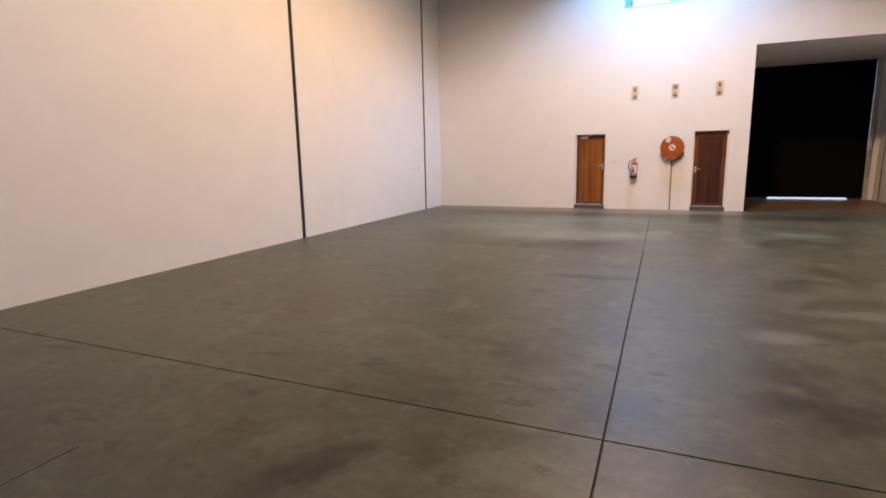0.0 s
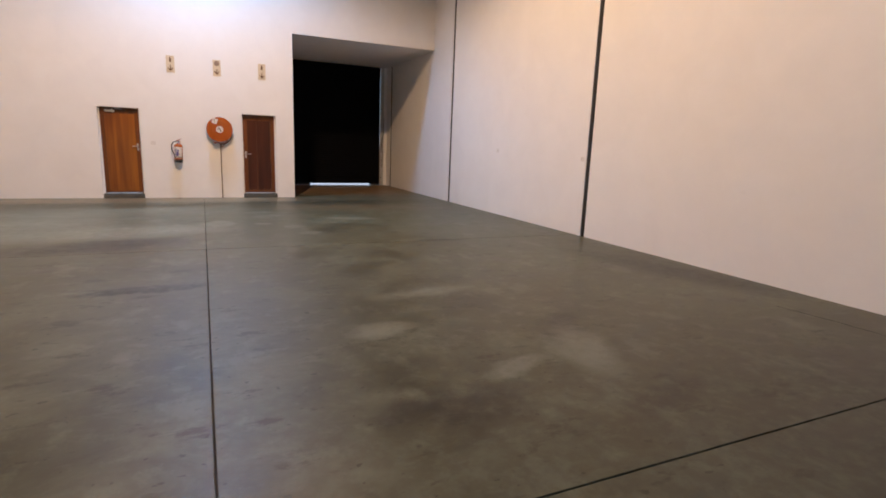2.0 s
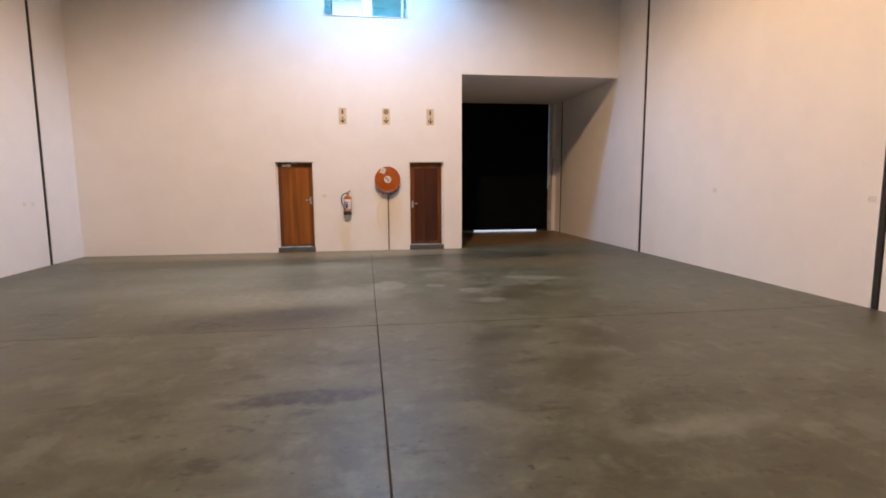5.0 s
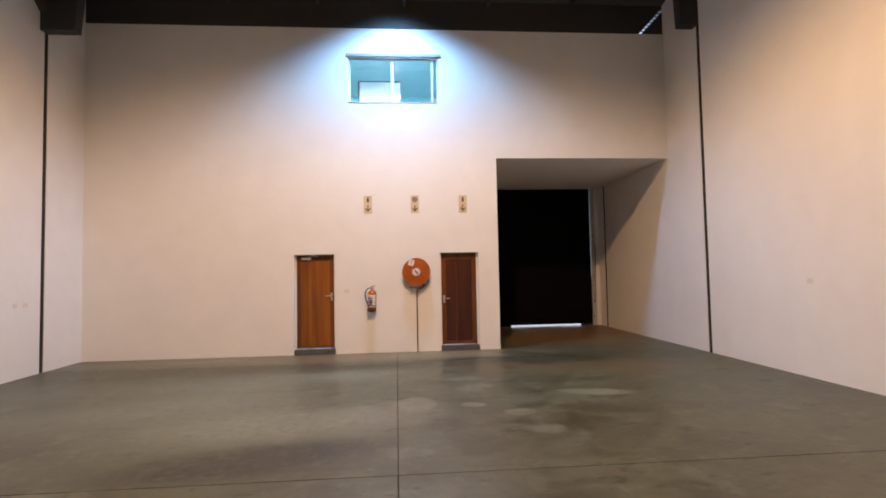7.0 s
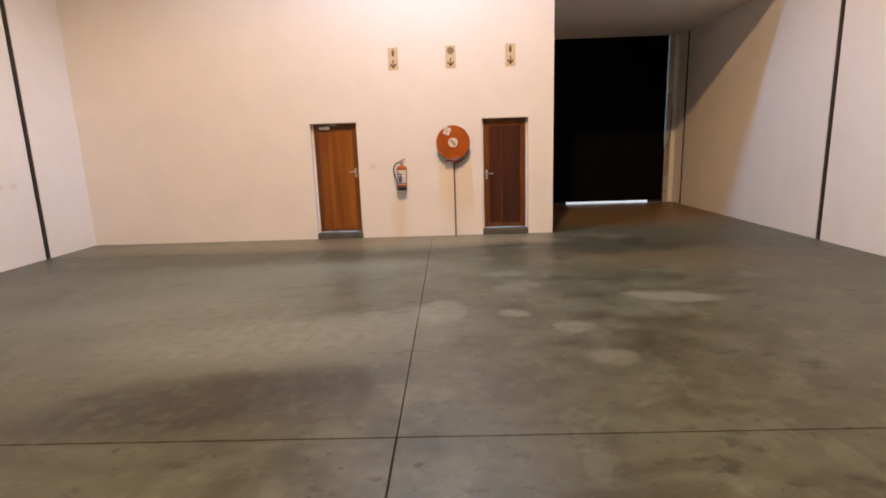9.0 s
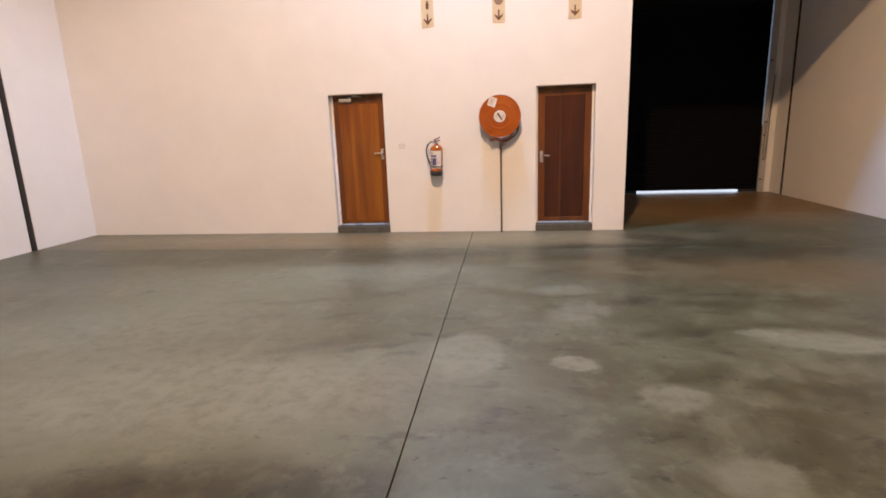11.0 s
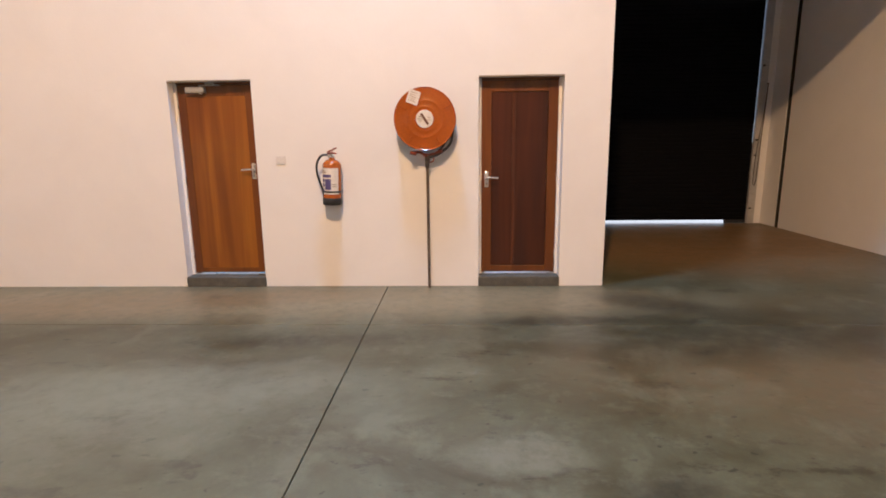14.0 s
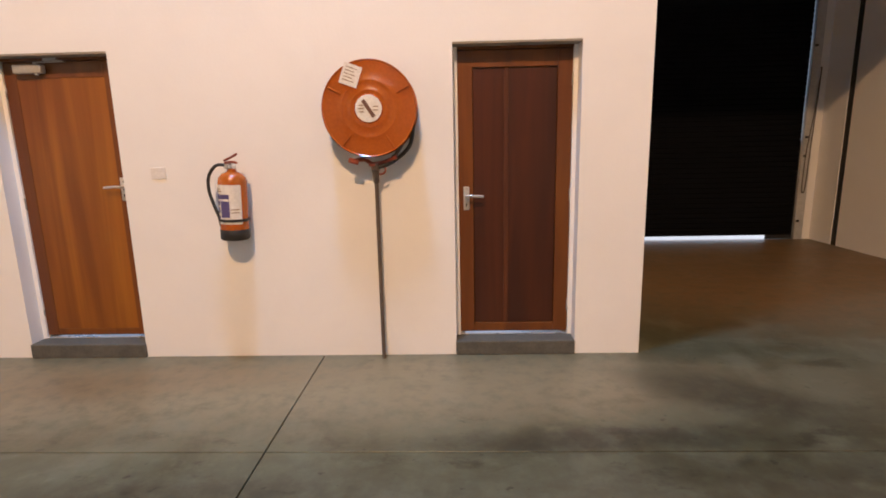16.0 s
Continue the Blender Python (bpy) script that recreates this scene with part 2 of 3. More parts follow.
RED = speckled("reel_enamel", (0.35, 0.085, 0.007), (0.42, 0.105, 0.009), 0.2, scale=4, relief=0.03)
RED_DARK = speckled("dusty_red", (0.20, 0.035, 0.012), (0.26, 0.05, 0.018), 0.5)
RUBBER = plain("black_rubber", (0.018, 0.017, 0.017), 0.55)
PAPER = speckled("label_paper", (0.74, 0.70, 0.66), (0.8, 0.77, 0.73), 0.6)
INK = plain("label_ink", (0.09, 0.075, 0.22), 0.5)
INK_DARK = plain("dark_ink", (0.13, 0.06, 0.04), 0.6)
SIGN = speckled("faded_sign", (0.60, 0.50, 0.34), (0.66, 0.56, 0.40), 0.5)
SIGN_INK = plain("sign_ink", (0.12, 0.055, 0.02), 0.6)
SIGN_GREY = plain("sign_disc", (0.25, 0.17, 0.115), 0.6)
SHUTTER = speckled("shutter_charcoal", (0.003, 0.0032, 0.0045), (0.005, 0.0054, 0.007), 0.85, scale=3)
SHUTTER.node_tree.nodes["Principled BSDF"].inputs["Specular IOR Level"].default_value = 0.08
GUIDE = speckled("galvanised_guide", (0.46, 0.47, 0.48), (0.58, 0.59, 0.60), 0.45, 0.3)
ROOF = speckled("roof_sheet", (0.05, 0.05, 0.055), (0.08, 0.08, 0.085), 0.5, 0.0)
BEAM = speckled("painted_steel", (0.035, 0.033, 0.033), (0.05, 0.048, 0.046), 0.6)
ALU = speckled("window_aluminium", (0.5, 0.55, 0.58), (0.62, 0.66, 0.69), 0.4, 0.5)
OFFICE = speckled("office_paint", (0.42, 0.66, 0.72), (0.46, 0.70, 0.76), 0.7)
PLATE = speckled("cover_plate", (0.70, 0.68, 0.66), (0.74, 0.72, 0.70), 0.5)
EARTH = speckled("yard_paving", (0.46, 0.45, 0.44), (0.54, 0.53, 0.51), 0.85)
GLASS, _tree, _b = material("window_glass", 0.02)
_b.inputs["Base Color"].default_value = (0.86, 0.95, 0.97, 1)
_b.inputs["Transmission Weight"].default_value = 1.0
_b.inputs["IOR"].default_value = 1.5


# ---- building helpers ----
def add_box(bm, x0, x1, y0, y1, z0, z1, bevel=0.0, segments=2):
    made = bmesh.ops.create_cube(bm, size=1.0, matrix=Matrix.LocRotScale(((x0 + x1) / 2, (y0 + y1) / 2, (z0 + z1) / 2), None, (x1 - x0, y1 - y0, z1 - z0)))
    if bevel:
        edges = {e for v in made["verts"] for e in v.link_edges}
        bmesh.ops.bevel(bm, geom=list(edges), offset=bevel, segments=segments, affect="EDGES", profile=0.5)
    return bm


def box(x0, x1, y0, y1, z0, z1, bevel=0.0, segments=2):
    return add_box(bmesh.new(), x0, x1, y0, y1, z0, z1, bevel, segments)


def lathe(profile, m=None, steps=40):
    """A turned body: radius and height pairs about z, then placed by m."""
    bm = bmesh.new()
    rings = []
    for r, z in profile:
        if r < 1e-5:
            rings.append([bm.verts.new((0, 0, z))])
        else:
            rings.append([bm.verts.new((r * math.cos(2 * math.pi * i / steps), r * math.sin(2 * math.pi * i / steps), z)) for i in range(steps)])
    for a, b in zip(rings, rings[1:]):
        for i in range(steps):
            j = (i + 1) % steps
            if len(a) == 1 and len(b) > 1:
                bm.faces.new((a[0], b[j], b[i]))
            elif len(b) == 1 and len(a) > 1:
                bm.faces.new((a[i], a[j], b[0]))
            elif len(a) > 1:
                bm.faces.new((a[i], a[j], b[j], b[i]))
    bmesh.ops.recalc_face_normals(bm, faces=bm.faces)
    if m:
        bm.transform(m)
    return bm


def tube(points, radius, sides=10, bm=None):
    """A round bar along a line of points, with closed ends."""
    bm = bm or bmesh.new()
    pts = [Vector(p) for p in points]
    rings, up = [], None
    for i, p in enumerate(pts):
        way = (pts[min(i + 1, len(pts) - 1)] - pts[max(i - 1, 0)]).normalized()
        if up is None:
            up = way.orthogonal().normalized()
        up = (up - way * up.dot(way)).normalized()
        side = way.cross(up)
        rings.append([bm.verts.new(p + radius * (math.cos(a) * up + math.sin(a) * side)) for a in (2 * math.pi * k / sides for k in range(sides))])
    for a, b in zip(rings, rings[1:]):
        for k in range(sides):
            bm.faces.new((a[k], a[(k + 1) % sides], b[(k + 1) % sides], b[k]))
    bm.faces.new(rings[0][::-1])
    bm.faces.new(rings[-1])
    return bm


def spline(points, steps=8):
    """A smooth line through a few points."""
    pts = [Vector(p) for p in points]
    out = []
    for i in range(len(pts) - 1):
        p0, p1, p2, p3 = pts[max(i - 1, 0)], pts[i], pts[i + 1], pts[min(i + 2, len(pts) - 1)]
        for s in range(steps):
            t = s / steps
            out.append(0.5 * (2 * p1 + (p2 - p0) * t + (2 * p0 - 5 * p1 + 4 * p2 - p3) * t * t + (3 * p1 - p0 - 3 * p2 + p3) * t ** 3))
    return out + [pts[-1]]


def prism(outline, axis, a, b):
    """A flat outline of two coordinates drawn out from a to b along an axis."""
    bm = bmesh.new()

    def at(u, v, w):
        return {"x": (w, u, v), "y": (u, w, v), "z": (u, v, w)}[axis]

    low, high = [bm.verts.new(at(u, v, a)) for u, v in outline], [bm.verts.new(at(u, v, b)) for u, v in outline]
    bm.faces.new(low)
    bm.faces.new(high)
    for i in range(len(outline)):
        j = (i + 1) % len(outline)
        bm.faces.new((low[i], low[j], high[j], high[i]))
    bmesh.ops.recalc_face_normals(bm, faces=bm.faces)
    return bm


def part(name, bm, mat, parent=None, label="", smooth=False):
    mesh = bpy.data.meshes.new(name)
    bm.to_mesh(mesh)
    bm.free()
    mesh.materials.append(mat)
    if smooth:
        mesh.polygons.foreach_set("use_smooth", [True] * len(mesh.polygons))
        mesh.set_sharp_from_angle(angle=radians(35))
    ob = new(name, mesh)
    if parent:
        ob.parent = parent
        ob.matrix_parent_inverse = parent.matrix_world.inverted()
    if label:
        ob["label"] = label
    return ob


def thing(name, x, y, z, label, category, group="", kind=""):
    ob = new(name)
    ob.empty_display_size = 0.1
    ob.matrix_world = pose(x, y, z)
    ob.matrix_basis = pose(x, y, z)
    bpy.context.view_layer.update()
    return tagged(ob, label, category, group, kind)


def structure(name, bm, mat, label, category="wall"):
    return tagged(part(name, bm, mat), label, category, kind="structure")


# ---- large structure ----
def front_wall():
    bm = bmesh.new()
    y0, y1 = YF, YF + FT
    (a0, a1), (b0, b1), (w0, w1, wz0, wz1) = DOOR_A, DOOR_B, WIN
    top = WALL_TOP
    for x0, x1, z0, z1 in (
        (XL - 0.2, a0, -0.1, top), (a0, a1, DOOR_H, wz0), (a1, b0, -0.1, wz0), (b0, b1, DOOR_H, wz0), (b1, OX, -0.1, wz0),
        (a0, w0, wz0, top), (w0, w1, wz1, top), (w1, OX, wz0, top), (OX, XR + 0.2, OZ, top),
    ):
        add_box(bm, x0, x1, y0, y1, z0, z1)
    bmesh.ops.remove_doubles(bm, verts=bm.verts, dist=1e-4)
    return structure("wall_front", bm, PAINT, "tall white plastered wall with doors and a high window")


def side_wall(name, x0, x1, y_end):
    """White wall panels up to the roof with a recessed joint between each two."""
    shift = 0.08 if x0 < 0 else -0.08
    edges = sorted([YB, JOINT_Y[0] + shift, *JOINT_Y[1:], *([19.41] if y_end > 16 else []), y_end])
    face = x1 if x0 < 0 else x0
    wall = None
    gap = 0.055
    for k, (ya, yb) in enumerate(zip(edges, edges[1:])):
        ya2, yb2 = ya + (gap if k else 0), yb - (gap if k < len(edges) - 2 else 0)
        top = [(ya2, -0.1), (yb2, -0.1), (yb2, roof_z(yb2) + 0.05), (ya2, roof_z(ya2) + 0.05)]
        bm = prism(top, "x", x0, x1)
        if wall is None:
            wall = structure(name, bm, PAINT, "white plastered side wall of tall panels with dark joints")
        else:
            part("wall_panel", bm, PAINT, wall)
    backing = (x0, face - 0.012) if x0 < 0 else (face + 0.012, x1)
    for y in edges[1:-1]:
        part("panel_joint", box(*backing, y - gap, y + gap, -0.1, roof_z(y)), SEALANT, wall, "dark sealed vertical joint")
        rod_x = face - 0.012 if x0 < 0 else face + 0.012
        part("joint_cord", tube([(rod_x, y - 0.02, 0.0), (rod_x, y - 0.02, roof_z(y) - 0.1)], 0.012, 6), JOINT, wall, "black backing cord")
    return wall


def floor():
    base = structure("floor", box(XL - 0.2, XR + 0.2, YB - 0.2, 20.0, -0.25, -0.03), JOINT, "worn grey power-floated concrete floor slabs", "floor")
    edge = 0.002
    for ya, yb in zip(SLAB_Y, SLAB_Y[1:]):
        gap = 0.006 if ya < 8 else 0.0035
        for xa, xb in ((XL - 0.05, SLAB_X), (SLAB_X, XR + 0.05)):
            ends = []
            for y in (ya + gap, yb - gap):
                mid = SLAB_X - 0.006 * (y - 9.5)
                ends.append((mid + gap if xa == SLAB_X else xa, mid - gap if xb == SLAB_X else xb, y))
            (a0, a1, y0), (b0, b1, y1) = ends
            bm = prism([(a0, y0), (a1, y0), (b1, y1), (b0, y1)], "z", -0.03, 0.0)
            bmesh.ops.bevel(bm, geom=[e for e in bm.edges if all(v.co.z > -0.01 for v in e.verts)], offset=edge, segments=1, affect="EDGES")
            part("floor_slab", bm, CONCRETE, base)
    return base


def crack(points, width):
    """A thin ragged dark crack lying on the slab."""
    bm = bmesh.new()
    line = spline(points, 10)
    last = None
    for i, p in enumerate(line):
        w = width * (0.4 + 0.9 * random.random())
        off = 0.012 * (random.random() - 0.5)
        way = (line[min(i + 1, len(line) - 1)] - line[max(i - 1, 0)]).normalized()
        side = Vector((-way.y, way.x, 0))
        pair = [bm.verts.new(p + side * (off + s * w)) for s in (-0.5, 0.5)]
        if last:
            bm.faces.new((last[0], last[1], pair[1], pair[0]))
        last = pair
    bmesh.ops.recalc_face_normals(bm, faces=bm.faces)
    return bm


front_wall()
side_wall("wall_west", XL - 0.2, XL, YF)
side_wall("wall_east", XR, XR + 0.2, YS + 0.2)
floor_ob = floor()
structure("wall_rear", box(XL - 0.2, XR + 0.2, YB - 0.2, YB, -0.1, roof_z(YB) + 0.1), PAINT, "plain white plastered rear wall")
structure("ground", box(-60, 60, 20.0, 90, -0.3, -0.02), EARTH, "grey paved yard outside the roller shutter", "ground")
structure("ground_lobby", box(XL - 0.2, OX, YF + FT, 20.0, -0.29, -0.05), EARTH, "grey paving behind the doors", "ground")
# loading bay: inner side, soffit, wall over the shutter
structure("wall_bay", box(OX - 0.2, OX, YF + FT, YS + 0.2, -0.1, OZ), PAINT, "white plastered side of the loading bay")
structure("ceiling_bay", box(OX, XR, YF + FT, YS + 0.2, OZ, OZ + 0.2), PAINT, "flat white plastered soffit over the loading bay", "ceiling")


def roof():
    """Ribbed sheets over the hall."""
    bm = bmesh.new()
    knee, yb = 8.4, YF + 0.25

    def sheet(x0, x1, y0, y1):
        made = prism([(y0, roof_z(y0)), (y1, roof_z(y1)), (y1, roof_z(y1) + 0.03), (y0, roof_z(y0) + 0.03)], "x", x0, x1)
        mesh = bpy.data.meshes.new("scratch")
        made.to_mesh(mesh)
        made.free()
        bm.from_mesh(mesh)
        bpy.data.meshes.remove(mesh)

    sheet(XL - 0.3, XR + 0.3, YB - 0.3, knee)
    sheet(XL - 0.3, XR + 0.3, knee, yb)
    x = XL
    while x < XR:
        sheet(x, x + 0.03, knee, YF)
        x += 0.35
    return structure("ceiling_roof", bm, ROOF, "dark ribbed steel roof sheeting", "ceiling")


def gable_closer():
    """Dark sheeting above the front wall, with a slanting row of daylight slots near its end."""
    y0, y1, top = YF + 0.02, YF + 0.06, ROOF_Z + 0.02
    ax, az, bx, bz, w = 5.56, WALL_TOP, 6.10, 7.69, 0.035
    left = prism([(XL - 0.2, az), (ax - w, az), (bx - w, bz), (bx - w, top), (XL - 0.2, top)], "y", y0, y1)
    wall = structure("wall_gable", left, BEAM, "dark sheeting above the front wall with a slanting daylight gap")
    part("gable_sheet", prism([(ax + w, az), (XR + 0.2, az), (XR + 0.2, top), (bx - w, top), (bx - w, bz + 0.04), (bx + w, bz)], "y", y0, y1), BEAM, wall)
    n = 8
    for k in range(n):
        t0, t1 = k / n, (k + 0.22) / n
        p0, p1 = (ax + (bx - ax) * t0, az + (bz - az) * t0), (ax + (bx - ax) * t1, az + (bz - az) * t1)
        part("sheet_rib", prism([(p0[0] - w, p0[1]), (p0[0] + w, p0[1]), (p1[0] + w, p1[1]), (p1[0] - w, p1[1])], "y", y0, y1), BEAM, wall)


gable_closer()
part("knee_brace", prism([(14.42, 6.45), (13.7, 7.05), (13.7, 7.9), (14.42, 7.9)], "x", XL, XL + 0.10), BEAM, bpy.data.objects["wall_west"], "dark steel knee plate")
roof()


def rafter(y):
    z = roof_z(y) - 0.02
    r = thing("roof_rafter", 0, y, z - 0.3, "dark painted steel portal rafter under the roof", "rafter", "roof rafters")
    part("web", box(XL, XR, y - 0.012, y + 0.012, z - 0.13, z - 0.02), BEAM, r)
    part("flange", box(XL, XR, y - 0.08, y + 0.08, z - 0.15, z - 0.13), BEAM, r)
    part("flange", box(XL, XR, y - 0.08, y + 0.08, z - 0.02, z), BEAM, r)
    for s, x in ((1, XL), (-1, XR)):
        deep = 1.42 if s > 0 else 1.06
        wide, foot = (0.75, 0.6) if s > 0 else (0.42, 0.36)
        part("haunch", prism([(x, z - 0.15), (x + s * wide, z - 0.15), (x + s * foot, z - 0.3 - deep), (x, z - 0.3 - deep)], "y", y - 0.11, y + 0.11), BEAM, r)
    return r


for y in JOINT_Y:
    rafter(y)


def purlin(x):
    ya, yb = 8.4, YF
    zo = 0.16
    bm = prism([(ya, roof_z(ya) - zo), (yb, roof_z(yb) - zo), (yb, roof_z(yb) - 0.01), (ya, roof_z(ya) - 0.01)], "x", x, x + 0.06)
    return tagged(part("roof_purlin", bm, BEAM), "dark steel purlin under the roof sheets", "purlin", "roof purlins")


for x in (-5.6, -3.7, -1.8, 0.1, 2.0, 3.9):
    purlin(x)


def high_bay(x, y, z):
    lamp = thing("high_bay_lamp", x, y, z, "grey metal high-bay lamp hanging from the roof", "lamp", "high-bay lamps")
    m = pose(x, y, z) @ Matrix.Diagonal((0.8, 0.8, 0.36, 1))
    part("reflector", lathe([(0.10, 0.30), (0.17, 0.20), (0.21, 0.03), (0.215, 0.03), (0.178, 0.20), (0.11, 0.31)], m, 28), GREY_METAL, lamp, smooth=True)
    part("housing", lathe([(0, 0.30), (0.10, 0.30), (0.10, 0.36), (0.06, 0.385), (0, 0.385)], m, 20), BEAM, lamp, smooth=True)
    top = max(roof_z(y), z + 0.16)
    part("hanger", tube([(x, y, z + 0.13), (x, y, top)], 0.008, 6), STEEL, lamp)


for lx, ly, lz, *_ in LAMPS:
    high_bay(lx, ly, lz)


# ---- doors ----
def lever(parent, x, y, z, way):
    """A lever handle on a long plate; way: 1 if the lever points along +x."""
    h = part("door_handle", box(x - 0.021, x + 0.021, y - 0.007, y, z - 0.10, z + 0.065, 0.006), STEEL, parent, "chrome lever handle on a long plate", True)
    part("spindle", tube([(x, y - 0.006, z), (x, y - 0.05, z)], 0.010, 12), STEEL, h, smooth=True)
    part("lever", tube(spline([(x, y - 0.048, z), (x + way * 0.03, y - 0.055, z + 0.002), (x + way * 0.075, y - 0.05, z), (x + way * 0.118, y - 0.043, z - 0.004)], 5), 0.0095, 12), STEEL, h, smooth=True)
    part("keyhole", box(x - 0.004, x + 0.004, y - 0.0085, y - 0.0065, z - 0.075, z - 0.052, 0.001), RUBBER, h)


def door_set(name, x0, x1, label, panelled, handle_right):
    """A timber door set back in its opening, in a slim frame, above a cement step."""
    y = YF + 0.125
    door = thing(name, (x0 + x1) / 2, YF + 0.1, 0.0, label, "door", kind="structure")
    step_h = 0.105
    part("door_step", box(x0 - 0.004, x1 + 0.004, YF - 0.018, YF + 0.20, -0.002, step_h, 0.010), STEP_GREY, door, "rough dark grey cement step")
    part("threshold", box(x0 + 0.02, x1 - 0.02, y - 0.005, y + 0.05, step_h, step_h + 0.008, 0.003), STEEL, door, "bare metal threshold strip")
    jamb = 0.03
    for xa, xb in ((x0, x0 + jamb), (x1 - jamb, x1)):
        part("jamb", box(xa, xb, y - 0.012, y + 0.06, step_h, DOOR_H, 0.003), PAINT, door)
    part("door_head", box(x0 + jamb, x1 - jamb, y - 0.012, y + 0.06, DOOR_H - 0.03, DOOR_H, 0.003), EDGE_WOOD, door)
    part("lintel_reveal", box(x0, x1, YF + 0.004, y - 0.013, DOOR_H - 0.012, DOOR_H + 0.0), LINTEL, door, "bare grey lintel edge")
    a, b, z0, z1 = x0 + jamb + 0.003, x1 - jamb - 0.003, step_h + 0.024, DOOR_H - 0.034
    yf, yb = y, y + 0.042
    leaf = thing("door_leaf", (a + b) / 2, y + 0.02, z0, "", "")
    leaf.parent, leaf.matrix_parent_inverse = door, door.matrix_world.inverted()
    for xa, xb in ((x0 + 0.01, a + 0.03), (b - 0.03, x1 - 0.01)):
        part("door_stop", box(xa, xb, yb + 0.002, yb + 0.03, step_h, DOOR_H - 0.01), EDGE_WOOD, door)
    part("door_stop", box(a, b, yb + 0.002, yb + 0.03, z1 - 0.03, DOOR_H - 0.005), EDGE_WOOD, door)
    stile = 0.098 if panelled else 0.085
    rails = EDGE_WOOD
    for xa, xb in ((a, a + stile), (b - stile, b)):
        part("stile", box(xa, xb, yf, yb, z0, z1, 0.003), rails, leaf)
    low = 0.062 if panelled else 0.05
    part("rail", box(a + stile, b - stile, yf + 0.001, yb, z1 - 0.11, z1, 0.003), rails, leaf)
    part("rail", box(a + stile, b - stile, yf + 0.001, yb, z0, z0 + low, 0.003), rails, leaf)
    if panelled:
        split = a + stile + 0.40 * (b - a - 2 * stile)
        for xa, xb in ((a + stile, split - 0.0015), (split + 0.0015, b - stile)):
            part("board", box(xa, xb, yf + 0.016, yb - 0.008, z0 + low, z1 - 0.11, 0.004, 1), RED_WOOD, leaf)
        # raised strip whose lighter colour paints the door's glossy upright highlight
        part("sheen_strip", box(split - 0.016, split + 0.016, yf + 0.008, yf + 0.017, z0 + low, z1 - 0.11, 0.003), SHEEN_WOOD, leaf, "upright strip lightened for the glossy streak on the boards")
        part("backing_panel", box(a + stile, b - stile, yb - 0.006, yb - 0.001, z0 + low, z1 - 0.11), RED_WOOD, leaf)
    else:
        part("panel", box(a + stile, b - stile, yf + 0.002, yb - 0.002, z0 + low, z1 - 0.11, 0.002), GOLD_WOOD, leaf, "honey-coloured veneer panel")
    hx = b - 0.05 if handle_right else a + 0.05
    lever(leaf, hx, yf, 1.24 if handle_right else 1.13, -1 if handle_right else 1)
    hinge_x = a if handle_right else b
    for hz in (z0 + 0.2, z0 + 1.0, z1 - 0.2):
        part("hinge", tube([(hinge_x, yf - 0.004, hz - 0.045), (hinge_x, yf - 0.004, hz + 0.045)], 0.006, 8), STEEL, leaf)
    return door, leaf


door_a, leaf_a = door_set("door_1", *DOOR_A, "closed honey-brown wooden door with a closer above a cement step", False, True)
door_set("door_2", *DOOR_B, "closed dark red-brown framed wooden door above a cement step", True, False)


def closer(parent):
    x0, z = DOOR_A[0] + 0.14, DOOR_H - 0.085
    y = YF + 0.123
    c = part("door_closer", box(x0, x0 + 0.20, y - 0.052, y, z - 0.028, z + 0.030, 0.008), GREY_METAL, parent, "grey metal overhead door closer", True)
    part("pivot", lathe([(0, -0.04), (0.014, -0.04), (0.014, 0.043), (0, 0.043)], pose(x0 + 0.15, y - 0.026, z), 14), STEEL, c, smooth=True)
    part("arm", box(x0 + 0.14, x0 + 0.36, y - 0.036, y - 0.020, z + 0.040, z + 0.047, 0.002), GREY_METAL, c)
    part("arm", tube([(x0 + 0.35, y - 0.03, z + 0.045), (x0 + 0.24, y - 0.012, z + 0.062)], 0.006, 8), GREY_METAL, c)
    part("bracket", box(x0 + 0.20, x0 + 0.29, y - 0.022, y - 0.010, z + 0.052, z + 0.078, 0.003), GREY_METAL, c)


closer(door_a)


